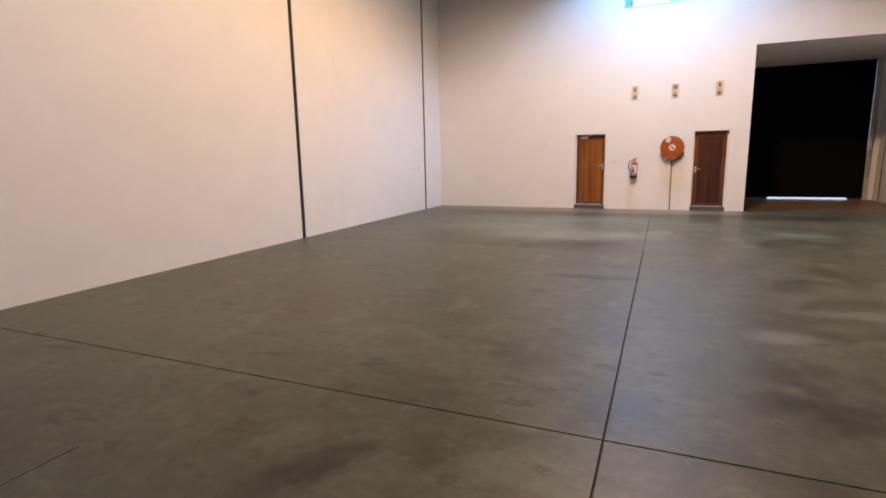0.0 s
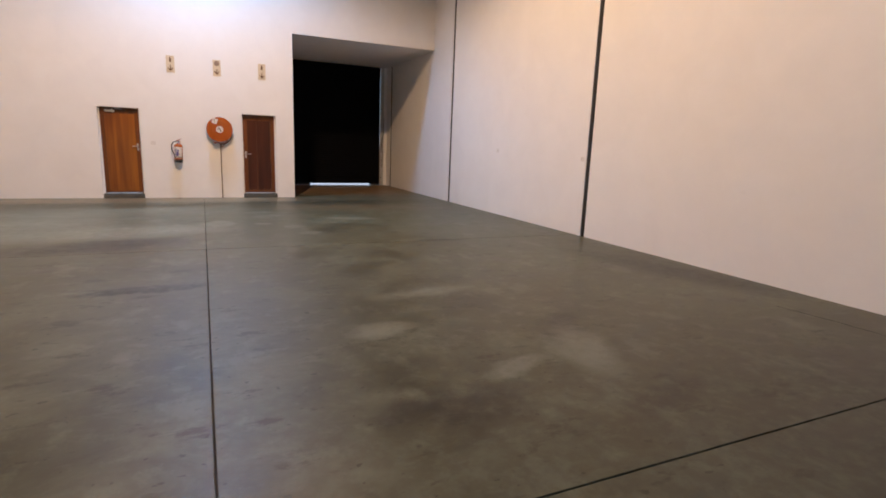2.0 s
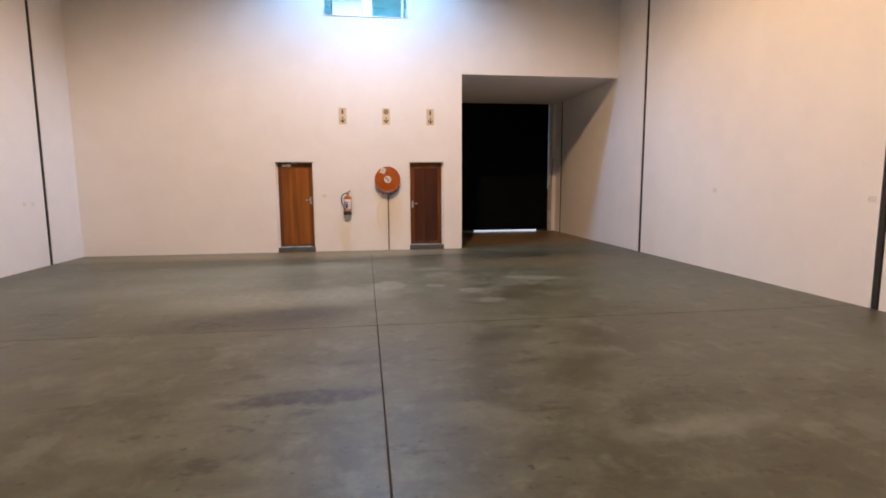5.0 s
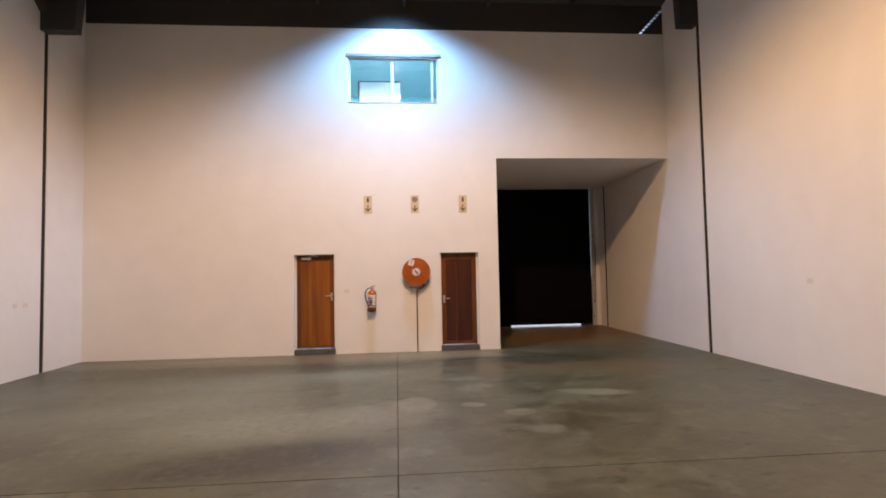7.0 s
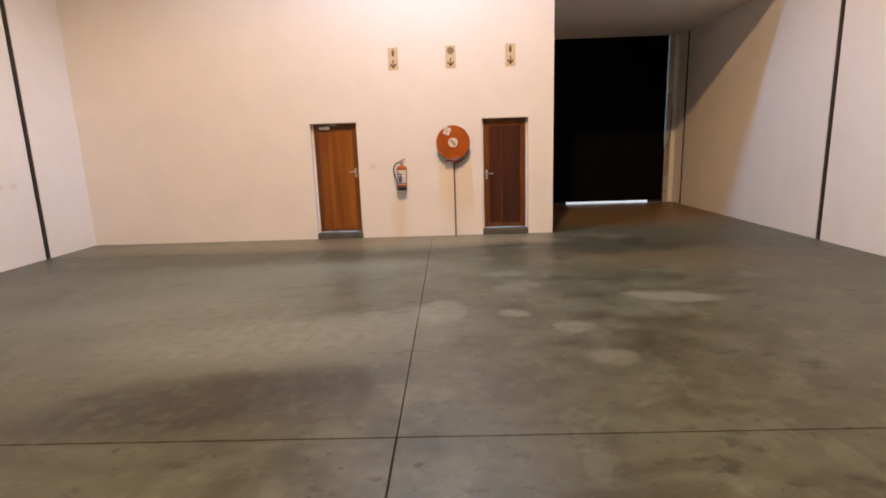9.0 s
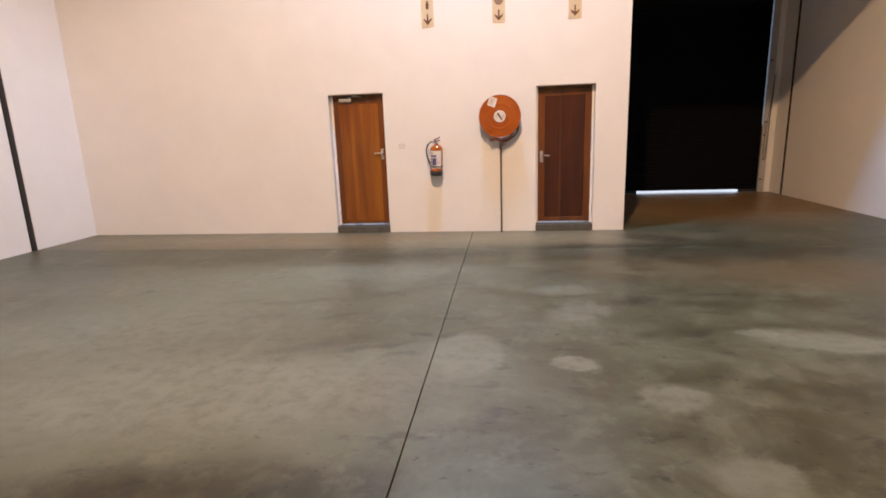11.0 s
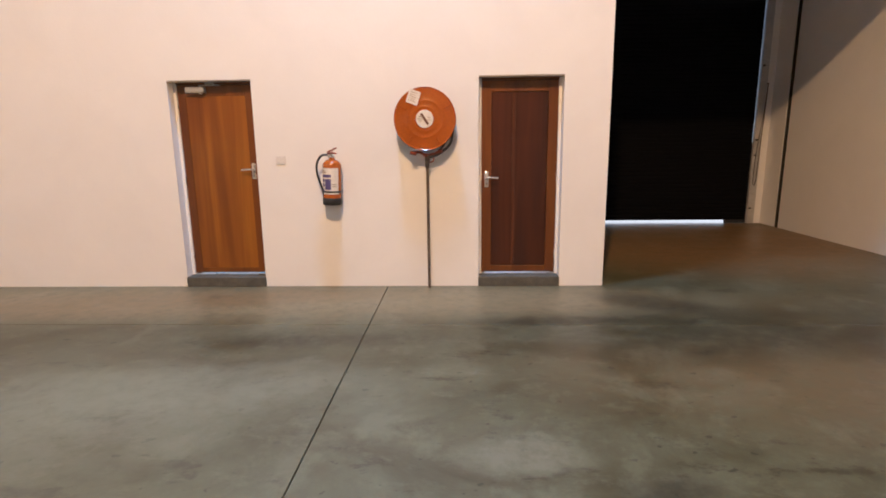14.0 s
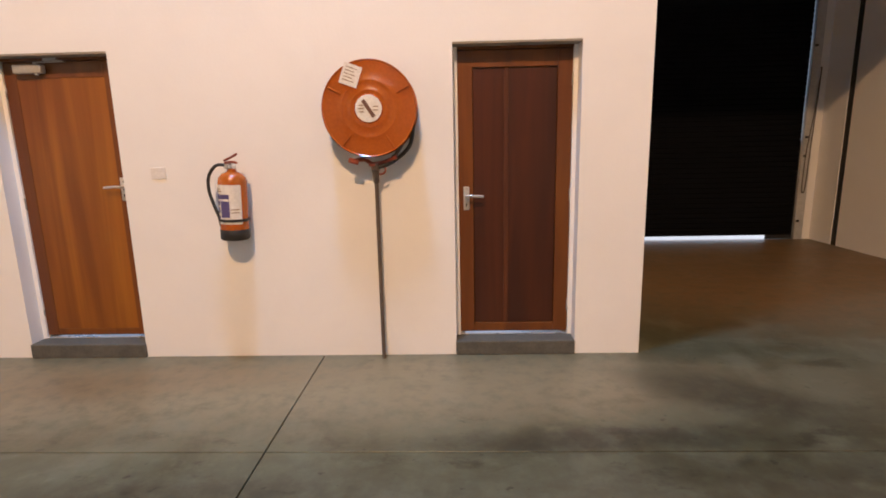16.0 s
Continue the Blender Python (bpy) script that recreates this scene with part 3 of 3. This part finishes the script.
# ---- high office window ----
def office_window():
    x0, x1, z0, z1 = WIN
    w = thing("window_1", (x0 + x1) / 2, YF + 0.08, z0, "high aluminium sliding window with a grey ledge above", "window", kind="structure")
    y = YF + 0.07
    part("window_ledge", box(x0 - 0.05, x1 + 0.06, YF - 0.035, YF + 0.03, z1 - 0.035, z1 + 0.03, 0.008), LINTEL, w, "grey cement ledge over the window")
    f = 0.04
    part("window_frame", box(x0, x1, y, y + 0.05, z0, z0 + f, 0.004), ALU, w)
    part("window_frame", box(x0, x1, y, y + 0.05, z1 - f - 0.035, z1 - 0.035, 0.004), ALU, w)
    part("window_frame", box(x0, x0 + f, y, y + 0.05, z0 + f, z1 - f - 0.035, 0.004), ALU, w)
    part("window_frame", box(x1 - f, x1, y, y + 0.05, z0 + f, z1 - f - 0.035, 0.004), ALU, w)
    mid = -0.16
    part("mullion", box(mid - 0.035, mid + 0.035, y - 0.012, y + 0.05, z0 + f, z1 - f - 0.035, 0.004), PAPER, w, "white meeting stile")
    part("mullion", box(x1 - 0.16, x1 - 0.115, y - 0.008, y + 0.05, z0 + f, z1 - f - 0.035, 0.004), PAPER, w, "white sliding stile")
    panes = ((x0 + f, mid - 0.035), (mid + 0.035, x1 - 0.16), (x1 - 0.115, x1 - f))
    for xa, xb in panes:
        pane = part("pane", box(xa, xb, y + 0.02, y + 0.026, z0 + f, z1 - f - 0.035), GLASS, w, "clear window glass")
        pane.visible_shadow = False
    part("window_sill", box(x0 - 0.0, x1 + 0.0, YF - 0.012, y, z0 - 0.0, z0 + 0.012, 0.003), PAINT, w)


office_window()
# the office behind the window
OY0, OY1, OZ0, OZ1 = YF + FT, 19.6, 4.42, 7.06
structure("wall_office_back", box(XL, OX - 0.2, OY1, OY1 + 0.1, OZ0, OZ1), OFFICE, "pale blue-green painted office wall")
structure("floor_office", box(XL, OX - 0.2, OY0, OY1, OZ0 - 0.1, OZ0), OFFICE, "upper office floor", "floor")
structure("ceiling_office", box(XL, OX - 0.2, OY0, OY1, 6.95, 7.05), PAINT, "white office ceiling", "ceiling")
structure("wall_office_west", box(-3.1, -3.0, OY0, OY1, OZ0, 6.95), OFFICE, "pale blue-green painted office wall")
structure("wall_office_east", box(OX - 0.3, OX - 0.2, OY0, OY1, OZ0, 6.95), OFFICE, "pale blue-green painted office wall")


def partition():
    p = thing("office_partition", -0.5, YF + 0.6, OZ0, "white office partition with a dark edge strip", "partition")
    part("board", box(-0.92, 0.02, YF + 0.58, YF + 0.62, OZ0, 6.13, 0.004), PAPER, p)
    part("edge_strip", box(-0.95, 0.02, YF + 0.57, YF + 0.63, 6.13, 6.155, 0.003), RUBBER, p, "dark edge strip")
    part("edge_strip", box(-0.955, -0.92, YF + 0.57, YF + 0.63, OZ0, 6.13, 0.003), RUBBER, p, "dark edge strip")


partition()


def office_lamp():
    lamp = thing("office_lamp", -0.3, YF + 0.55, 6.9, "bright fluorescent ceiling lamp in the office", "lamp")
    part("tray", box(-0.9, 0.35, YF + 0.47, YF + 0.63, 6.90, 6.95, 0.006), PAPER, lamp)
    glow, tree, b = material("tube_glow", 0.4)
    b.inputs["Emission Color"].default_value, b.inputs["Emission Strength"].default_value = (0.70, 0.95, 1.0, 1), 480.0
    for dy in (-0.035, 0.035):
        part("tube", tube([(-0.86, YF + 0.55 + dy, 6.885), (0.31, YF + 0.55 + dy, 6.885)], 0.014, 10), glow, lamp, "glowing white tube", True)


office_lamp()


# ---- roller shutter ----
def roller_shutter():
    s = thing("roller_shutter", 4.0, YS, 0, "closed charcoal steel roller shutter with daylight under it", "roller shutter")
    pitch, z, x0, x1 = 0.075, 0.115, OX, 5.845
    n = int((OZ - z) / pitch) + 1
    profile = [(0.0, 0.0), (-0.012, 0.010), (-0.016, 0.0375), (-0.012, 0.065), (0.0, 0.0745), (0.002, 0.085), (0.008, 0.085), (0.008, 0.0)]
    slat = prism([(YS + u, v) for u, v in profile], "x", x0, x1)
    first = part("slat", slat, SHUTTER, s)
    first.matrix_basis = pose(0, 0, z)
    first.matrix_parent_inverse = Matrix()
    first.location = Vector((0 - 4.0, -YS, z))
    for k in range(1, n):
        ob = new("slat", first.data)
        ob.parent = s
        ob.location = (-4.0, -YS, z + k * pitch)
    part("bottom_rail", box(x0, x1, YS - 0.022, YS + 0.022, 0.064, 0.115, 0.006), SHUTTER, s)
    # added stoppers: shut the gap's ends so daylight shows only between them
    part("gap_stopper", box(OX, 3.3, YS - 0.018, YS + 0.018, 0.003, 0.065, 0.004), RUBBER, s)
    part("gap_stopper", box(5.48, x1, YS - 0.018, YS + 0.018, 0.004, 0.065, 0.004), RUBBER, s)
    # added stopper: keeps daylight out of the side slit below 1.45 m
    part("slit_stopper", box(5.846, 5.858, YS - 0.012, YS + 0.03, 0.0, 1.45, 0.004), RUBBER, s)
    part("guide_rail", box(5.859, 5.985, YS - 0.06, YS + 0.05, 0.0, OZ, 0.006), GUIDE, s, "pale galvanised shutter guide rail")
    for z in (0.28, 1.23, 1.5, 2.76):
        part("bolt", lathe([(0, 0.03), (0.016, 0.03), (0.018, 0.0), (0, 0.0)], pose(5.89, YS - 0.06, z, 90), 10), RUBBER, s)
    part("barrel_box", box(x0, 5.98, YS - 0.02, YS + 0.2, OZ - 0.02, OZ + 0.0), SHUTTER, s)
    return s


roller_shutter()
structure("wall_shutter", box(5.985, XR, YS - 0.03, YS + 0.2, -0.1, OZ), PAINT, "narrow white return beside the roller shutter")


def hand_chain():
    """A loop of links beside the shutter."""
    c = thing("hand_chain", 5.95, YS - 0.10, 0.7, "dark steel hand chain hanging beside the roller shutter", "chain")
    line = spline([(5.99, YS - 0.075, 2.45), (5.955, YS - 0.09, 1.9), (5.90, YS - 0.085, 1.3), (5.89, YS - 0.085, 0.78), (5.91, YS - 0.085, 0.70),
                   (5.935, YS - 0.085, 0.78), (5.95, YS - 0.085, 1.3), (5.975, YS - 0.08, 1.9), (5.995, YS - 0.07, 2.45)], 20)
    bm = bmesh.new()
    for i in range(0, len(line) - 1):
        p, q = line[i], line[i + 1]
        mid = p.lerp(q, 0.5)
        side = Vector((0.007, 0, 0)) if i % 2 else Vector((0, 0.007, 0))
        tube([p, mid + side, q], 0.004, 5, bm)
        tube([p, mid - side, q], 0.004, 5, bm)
    part("links", bm, RUST, c)
    part("hook", tube([(5.99, YS - 0.03, 2.46), (5.99, YS - 0.085, 2.46)], 0.008, 8), RUST, c)


hand_chain()


# ---- fire hose reel ----
def hose_reel():
    cx, cz, R = 0.295, 1.718, 0.302
    r = thing("fire_hose_reel", cx, YF, cz, "orange-red enamelled fire hose reel mounted on the white wall", "hose reel")
    m = pose(cx, YF - 0.165, cz, 90)  # disc axis towards the room
    front = [(0, 0.018), (0.085, 0.018), (0.092, 0.010), (0.105, 0.010), (0.111, 0.0125), (0.119, 0.0125), (0.126, 0.009), (0.165, 0.0065),
             (0.171, 0.0085), (0.179, 0.0085), (0.186, 0.0055), (0.225, 0.0035), (0.257, 0.0022), (R - 0.012, 0.001),
             (R - 0.004, 0.008), (R, 0.004), (R, -0.006), (R - 0.006, -0.008), (0.10, -0.008), (0, -0.008)]
    part("front_disc", lathe(front, m, 72), RED, r, smooth=True)
    part("rear_disc", lathe([(0, 0.006), (R - 0.01, 0.006), (R, 0.0), (R - 0.006, -0.006), (0, -0.006)], pose(cx, YF - 0.05, cz, 90), 72), RED, r, smooth=True)
    hose = bmesh.new()
    turns, per = 6, 36
    for layer, radius in enumerate((0.275, 0.25)):
        pts = [(cx + radius * math.cos(a), YF - 0.145 + 0.016 * a / (2 * math.pi), cz + radius * math.sin(a)) for a in (2 * math.pi * k / per for k in range(turns * per))]
        tube(pts, 0.0125, 8, hose)
    part("hose", hose, RUBBER, r, "coiled black rubber hose", True)
    part("drum", lathe([(0, -0.05), (0.23, -0.05), (0.23, 0.05), (0, 0.05)], pose(cx, YF - 0.105, cz, 90), 40), RED_DARK, r, smooth=True)
    part("axle", lathe([(0, 0), (0.04, 0), (0.04, 0.05), (0, 0.05)], pose(cx, YF, cz, 90), 20), STEEL, r, smooth=True)
    part("wall_plate", box(cx - 0.09, cx + 0.09, YF - 0.012, YF, cz - 0.16, cz + 0.16, 0.004), RED_DARK, r)
    hub = part("hub_label", lathe([(0, 0.0215), (0.083, 0.0215), (0.085, 0.0185), (0, 0.0185)], m, 40), PAPER, r, "round white hub label")
    yl = YF - 0.165 - 0.0225
    bar = box(-0.012, 0.012, yl - 0.001, yl, -0.062, 0.062)
    bar.transform(pose(cx, 0, cz, 0, -33, 0) )
    part("emblem_bar", bar, INK_DARK, hub)
    for k, (dx, dz, w) in enumerate(((-0.045, 0.02, 0.03), (-0.048, 0.0, 0.036), (-0.045, -0.02, 0.03), (0.046, 0.012, 0.032), (0.044, -0.01, 0.034), (0.03, -0.045, 0.03))):
        part("print_bar", box(cx + dx - w / 2, cx + dx + w / 2, yl - 0.001, yl, cz + dz - 0.003, cz + dz + 0.003), SIGN_GREY, hub)
    tag = box(-0.058, 0.058, -0.0035, -0.0015, -0.065, 0.065)
    tag.transform(pose(cx - 0.105, YF - 0.176, cz + 0.205, 0, 20, 0))
    paper = part("inspection_label", tag, PAPER, r, "tilted white inspection label")
    for k in range(5):
        line = box(-0.042, 0.03 - 0.012 * (k % 2), -0.0045, -0.0038, 0.04 - 0.02 * k, 0.045 - 0.02 * k)
        line.transform(pose(cx - 0.105, YF - 0.176, cz + 0.205, 0, 20, 0))
        part("print_bar", line, SIGN_GREY, paper)
    for ang in (28, 152, 232, -58):
        spoke = box(0.20, R - 0.012, -0.010, 0.006, -0.006, 0.006, 0.003)
        spoke.transform(pose(cx, YF - 0.167, cz, 0, -ang, 0))
        part("spoke_rib", spoke, RED, r)
    # brackets, valve and nozzle under the reel
    bm = tube(spline([(cx - 0.13, YF - 0.14, cz - 0.325), (cx - 0.06, YF - 0.10, cz - 0.318), (cx, YF - 0.10, cz - 0.345), (cx + 0.07, YF - 0.10, cz - 0.335), (cx + 0.16, YF - 0.14, cz - 0.305)], 8), 0.013, 10)
    part("hose_guide", bm, RED_DARK, r, "dull red hose guide arm", True)
    part("hose_guide", tube([(cx - 0.15, YF - 0.14, cz - 0.318), (cx - 0.09, YF - 0.14, cz - 0.335)], 0.017, 10), RED_DARK, r, smooth=True)
    part("nozzle", lathe([(0, 0), (0.016, 0), (0.02, 0.04), (0.013, 0.05), (0.010, 0.13), (0, 0.13)], pose(cx + 0.12, YF - 0.10, cz - 0.335, 0, 35, 0), 16), RUST, r, smooth=True)
    part("valve_body", lathe([(0, -0.04), (0.022, -0.04), (0.022, -0.01), (0.03, 0.0), (0.022, 0.015), (0.022, 0.05), (0, 0.05)], pose(cx + 0.015, YF - 0.10, cz - 0.39), 16), RUST, r, smooth=True)
    ring = [(cx + 0.05 + 0.03 * math.cos(a), YF - 0.10, cz - 0.385 + 0.03 * math.sin(a)) for a in (2 * math.pi * k / 18 for k in range(19))]
    part("valve_wheel", tube(ring, 0.006, 6), RED_DARK, r, smooth=True)
    part("feed_hose", tube(spline([(cx + R - 0.03, YF - 0.10, cz - 0.1), (cx + 0.24, YF - 0.10, cz - 0.24), (cx + 0.12, YF - 0.10, cz - 0.34), (cx + 0.02, YF - 0.10, cz - 0.37)], 8), 0.013, 10), RUBBER, r, smooth=True)
    part("support_strut", box(cx - 0.02, cx + 0.02, YF - 0.16, YF, cz - 0.36, cz - 0.345, 0.002), RED_DARK, r)
    return r


hose_reel()


def riser_pipe():
    x, y = 0.305, YF - 0.06
    p = thing("riser_pipe", x, y, 0, "brown weathered steel water pipe rising from the floor", "pipe")
    part("pipe", tube([(x, y, 0.0), (x, y, 1.27)], 0.0135, 14), RUST, p, smooth=True)
    part("coupling", lathe([(0, 0), (0.021, 0), (0.021, 0.06), (0, 0.06)], pose(x, y, 1.245), 16), RUST, p, smooth=True)
    part("elbow", tube(spline([(x, y, 1.30), (x, y - 0.02, 1.335), (x, y - 0.09, 1.35)], 6), 0.016, 12), RUST, p, smooth=True)
    part("saddle", box(x - 0.006, x + 0.006, y, YF, 1.18, 1.19, 0.002), RUST, p)


riser_pipe()


# ---- fire extinguisher ----
def extinguisher():
    x, y, z = -0.668, YF - 0.096, 0.892
    e = thing("fire_extinguisher", x, y, z, "red fire extinguisher with a white label hanging on the wall", "fire extinguisher")
    m = pose(x, y, z, 0, 2.0, 0)
    part("cylinder", lathe([(0, 0.0), (0.08, 0.0), (0.092, 0.012), (0.092, 0.385), (0.086, 0.41), (0.062, 0.435), (0.032, 0.448), (0.026, 0.47), (0, 0.47)], m, 36), RED, e, "glossy red cylinder", True)
    part("base_boot", lathe([(0.0, -0.006), (0.088, -0.006), (0.095, 0.004), (0.095, 0.062), (0.0925, 0.066)], m, 36), RUBBER, e, "black base boot", True)
    bm = bmesh.new()
    steps, r = 22, 0.0932
    prev = None
    for k in range(steps + 1):
        a = radians(197 + 128 * k / steps)
        pair = [bm.verts.new((r * math.cos(a), r * math.sin(a), h)) for h in (0.105, 0.365)]
        if prev:
            bm.faces.new((prev[0], pair[0], pair[1], prev[1]))
        prev = pair
    bm.transform(m)
    label = part("paper_label", bm, PAPER, e, "white printed wrap label", True)

    def print_block(a0, a1, z0, z1, mat, name):
        bm = bmesh.new()
        prev = None
        for k in range(9):
            a = radians(a0 + (a1 - a0) * k / 8)
            pair = [bm.verts.new((0.0938 * math.cos(a), 0.0938 * math.sin(a), h)) for h in (z0, z1)]
            if prev:
                bm.faces.new((prev[0], pair[0], pair[1], prev[1]))
            prev = pair
        bm.transform(m)
        part(name, bm, mat, label)

    print_block(209, 277, 0.272, 0.302, INK, "print_band")
    print_block(237, 277, 0.150, 0.258, INK, "print_block")
    print_block(211, 233, 0.230, 0.258, INK, "print_block")
    print_block(211, 231, 0.180, 0.215, INK, "print_block")
    print_block(211, 231, 0.130, 0.160, INK, "print_block")
    print_block(209, 245, 0.318, 0.326, SIGN_GREY, "print_bar")
    print_block(209, 239, 0.334, 0.340, SIGN_GREY, "print_bar")
    print_block(281, 314, 0.20, 0.206, SIGN_GREY, "print_bar")
    print_block(281, 314, 0.18, 0.186, SIGN_GREY, "print_bar")
    part("valve_head", lathe([(0, 0.468), (0.03, 0.468), (0.03, 0.488), (0.02, 0.495), (0.02, 0.515), (0, 0.515)], m, 16), STEEL, e, smooth=True)
    part("carry_handle", tube(spline([(x - 0.02, y - 0.01, z + 0.505), (x + 0.03, y - 0.03, z + 0.512), (x + 0.075, y - 0.045, z + 0.505)], 5), 0.008, 8), RED_DARK, e, smooth=True)
    part("squeeze_lever", tube([(x - 0.025, y - 0.005, z + 0.52), (x + 0.03, y - 0.03, z + 0.54), (x + 0.08, y - 0.05, z + 0.562)], 0.008, 8), RED_DARK, e, smooth=True)
    part("gauge", lathe([(0, 0.02), (0.017, 0.02), (0.018, 0), (0, 0)], pose(x, y - 0.02, z + 0.482, 90), 16), STEEL, e, smooth=True)
    hose = spline([(x - 0.02, y - 0.02, z + 0.492), (x - 0.075, y - 0.03, z + 0.488), (x - 0.125, y - 0.035, z + 0.42), (x - 0.132, y - 0.035, z + 0.32), (x - 0.10, y - 0.04, z + 0.21), (x - 0.078, y - 0.045, z + 0.15), (x - 0.066, y - 0.05, z + 0.09)], 8)
    part("discharge_hose", tube(hose, 0.011, 10), RUBBER, e, "black rubber discharge hose", True)
    part("hose_clip", lathe([(0.093, 0), (0.097, 0), (0.097, 0.018), (0.093, 0.018)], m @ pose(0, 0, 0.12), 30), RUBBER, e)
    part("wall_bracket", box(x - 0.02, x + 0.02, y + 0.07, YF, z + 0.36, z + 0.43, 0.004), STEEL, e)
    part("wall_bracket", tube([(x + 0.02, YF - 0.012, z + 0.40), (x + 0.085, YF - 0.03, z + 0.385), (x + 0.10, y + 0.02, z + 0.375)], 0.006, 6), RED_DARK, e)


extinguisher()


# ---- wall signs ----
def wall_sign(x, kind):
    """A small faded sign: a symbol above an arrow that points down."""
    w, h, zc = 0.178, 0.385, 3.205
    what = {"extinguisher": "an extinguisher symbol", "reel": "a round reel symbol"}[kind]
    s = thing("fire_sign", x, YF, zc, "faded yellow wall sign with %s and arrow" % what, "sign", "fire signs")
    y = YF - 0.006
    part("sign_board", box(x - w / 2, x + w / 2, y, YF - 0.0, zc - h / 2, zc + h / 2, 0.002), SIGN, s)
    yi = y - 0.001
    part("arrow_shaft", box(x - 0.011, x + 0.011, yi - 0.001, yi, zc - 0.115, zc - 0.02), SIGN_INK, s)
    head = [(x, zc - 0.165), (x + 0.058, zc - 0.098), (x + 0.058, zc - 0.072), (x, zc - 0.118), (x - 0.058, zc - 0.072), (x - 0.058, zc - 0.098)]
    part("arrow_head", prism(head, "y", yi - 0.0025, yi - 0.0015), SIGN_INK, s)
    if kind == "reel":
        part("symbol_disc", lathe([(0, 0.001), (0.062, 0.001), (0.062, 0), (0, 0)], pose(x, yi, zc + 0.105, 90), 32), SIGN_GREY, s)
    else:
        part("symbol_body", box(x - 0.022, x + 0.022, yi - 0.001, yi, zc + 0.045, zc + 0.125, 0.0004, 1), SIGN_INK, s)
        part("symbol_top", prism([(x - 0.02, zc + 0.126), (x + 0.02, zc + 0.126), (x + 0.006, zc + 0.165), (x - 0.006, zc + 0.165)], "y", yi - 0.001, yi), SIGN_INK, s)


wall_sign(-0.728, "extinguisher")
wall_sign(0.293, "reel")
wall_sign(1.350, "extinguisher")


# ---- cover plates on the walls ----
def cover_plate(x, y, z, face):
    """A blank painted box cover; face: the wall it is on."""
    p = thing("cover_plate", x, y, z, "small blank off-white electrical cover plate on the wall", "cover plate", "cover plates")
    d, h = 0.005, 0.04
    if face == "front":
        part("plate", box(x - 0.052, x + 0.052, y - d, y, z - h, z + h, 0.004), PLATE, p)
        for s in (-1, 1):
            part("screw", lathe([(0, 0.002), (0.005, 0.002), (0.005, 0), (0, 0)], pose(x + s * 0.04, y - d, z, 90), 10), STEEL, p)
    else:
        s = 1 if face == "west" else -1
        xs = sorted((x, x + s * d))
        part("plate", box(*xs, y - 0.052, y + 0.052, z - h, z + h, 0.004), PLATE, p)
        for k in (-1, 1):
            part("screw", lathe([(0, 0.002), (0.005, 0.002), (0.005, 0), (0, 0)], pose(x + s * d, y + k * 0.04, z, 0, s * 90), 10), STEEL, p)


cover_plate(-1.20, YF, 1.335, "front")
cover_plate(XR, 11.60, 1.46, "east")
cover_plate(XR, 8.56, 1.375, "east")
cover_plate(XL, 13.95, 1.26, "west")
cover_plate(XL, 13.70, 1.26, "west")

# ---- cracks in the slabs ----
part("floor_crack", crack([(5.31, 4.25, 0.0012), (5.37, 3.69, 0.0012), (5.39, 3.17, 0.0012)], 0.014), JOINT, floor_ob, "dark crack in the slab")
part("floor_crack", crack([(-2.83, 0.2, 0.0012), (-2.85, 0.8, 0.0012), (-2.84, 1.45, 0.0012)], 0.012), JOINT, floor_ob, "dark crack in the slab")
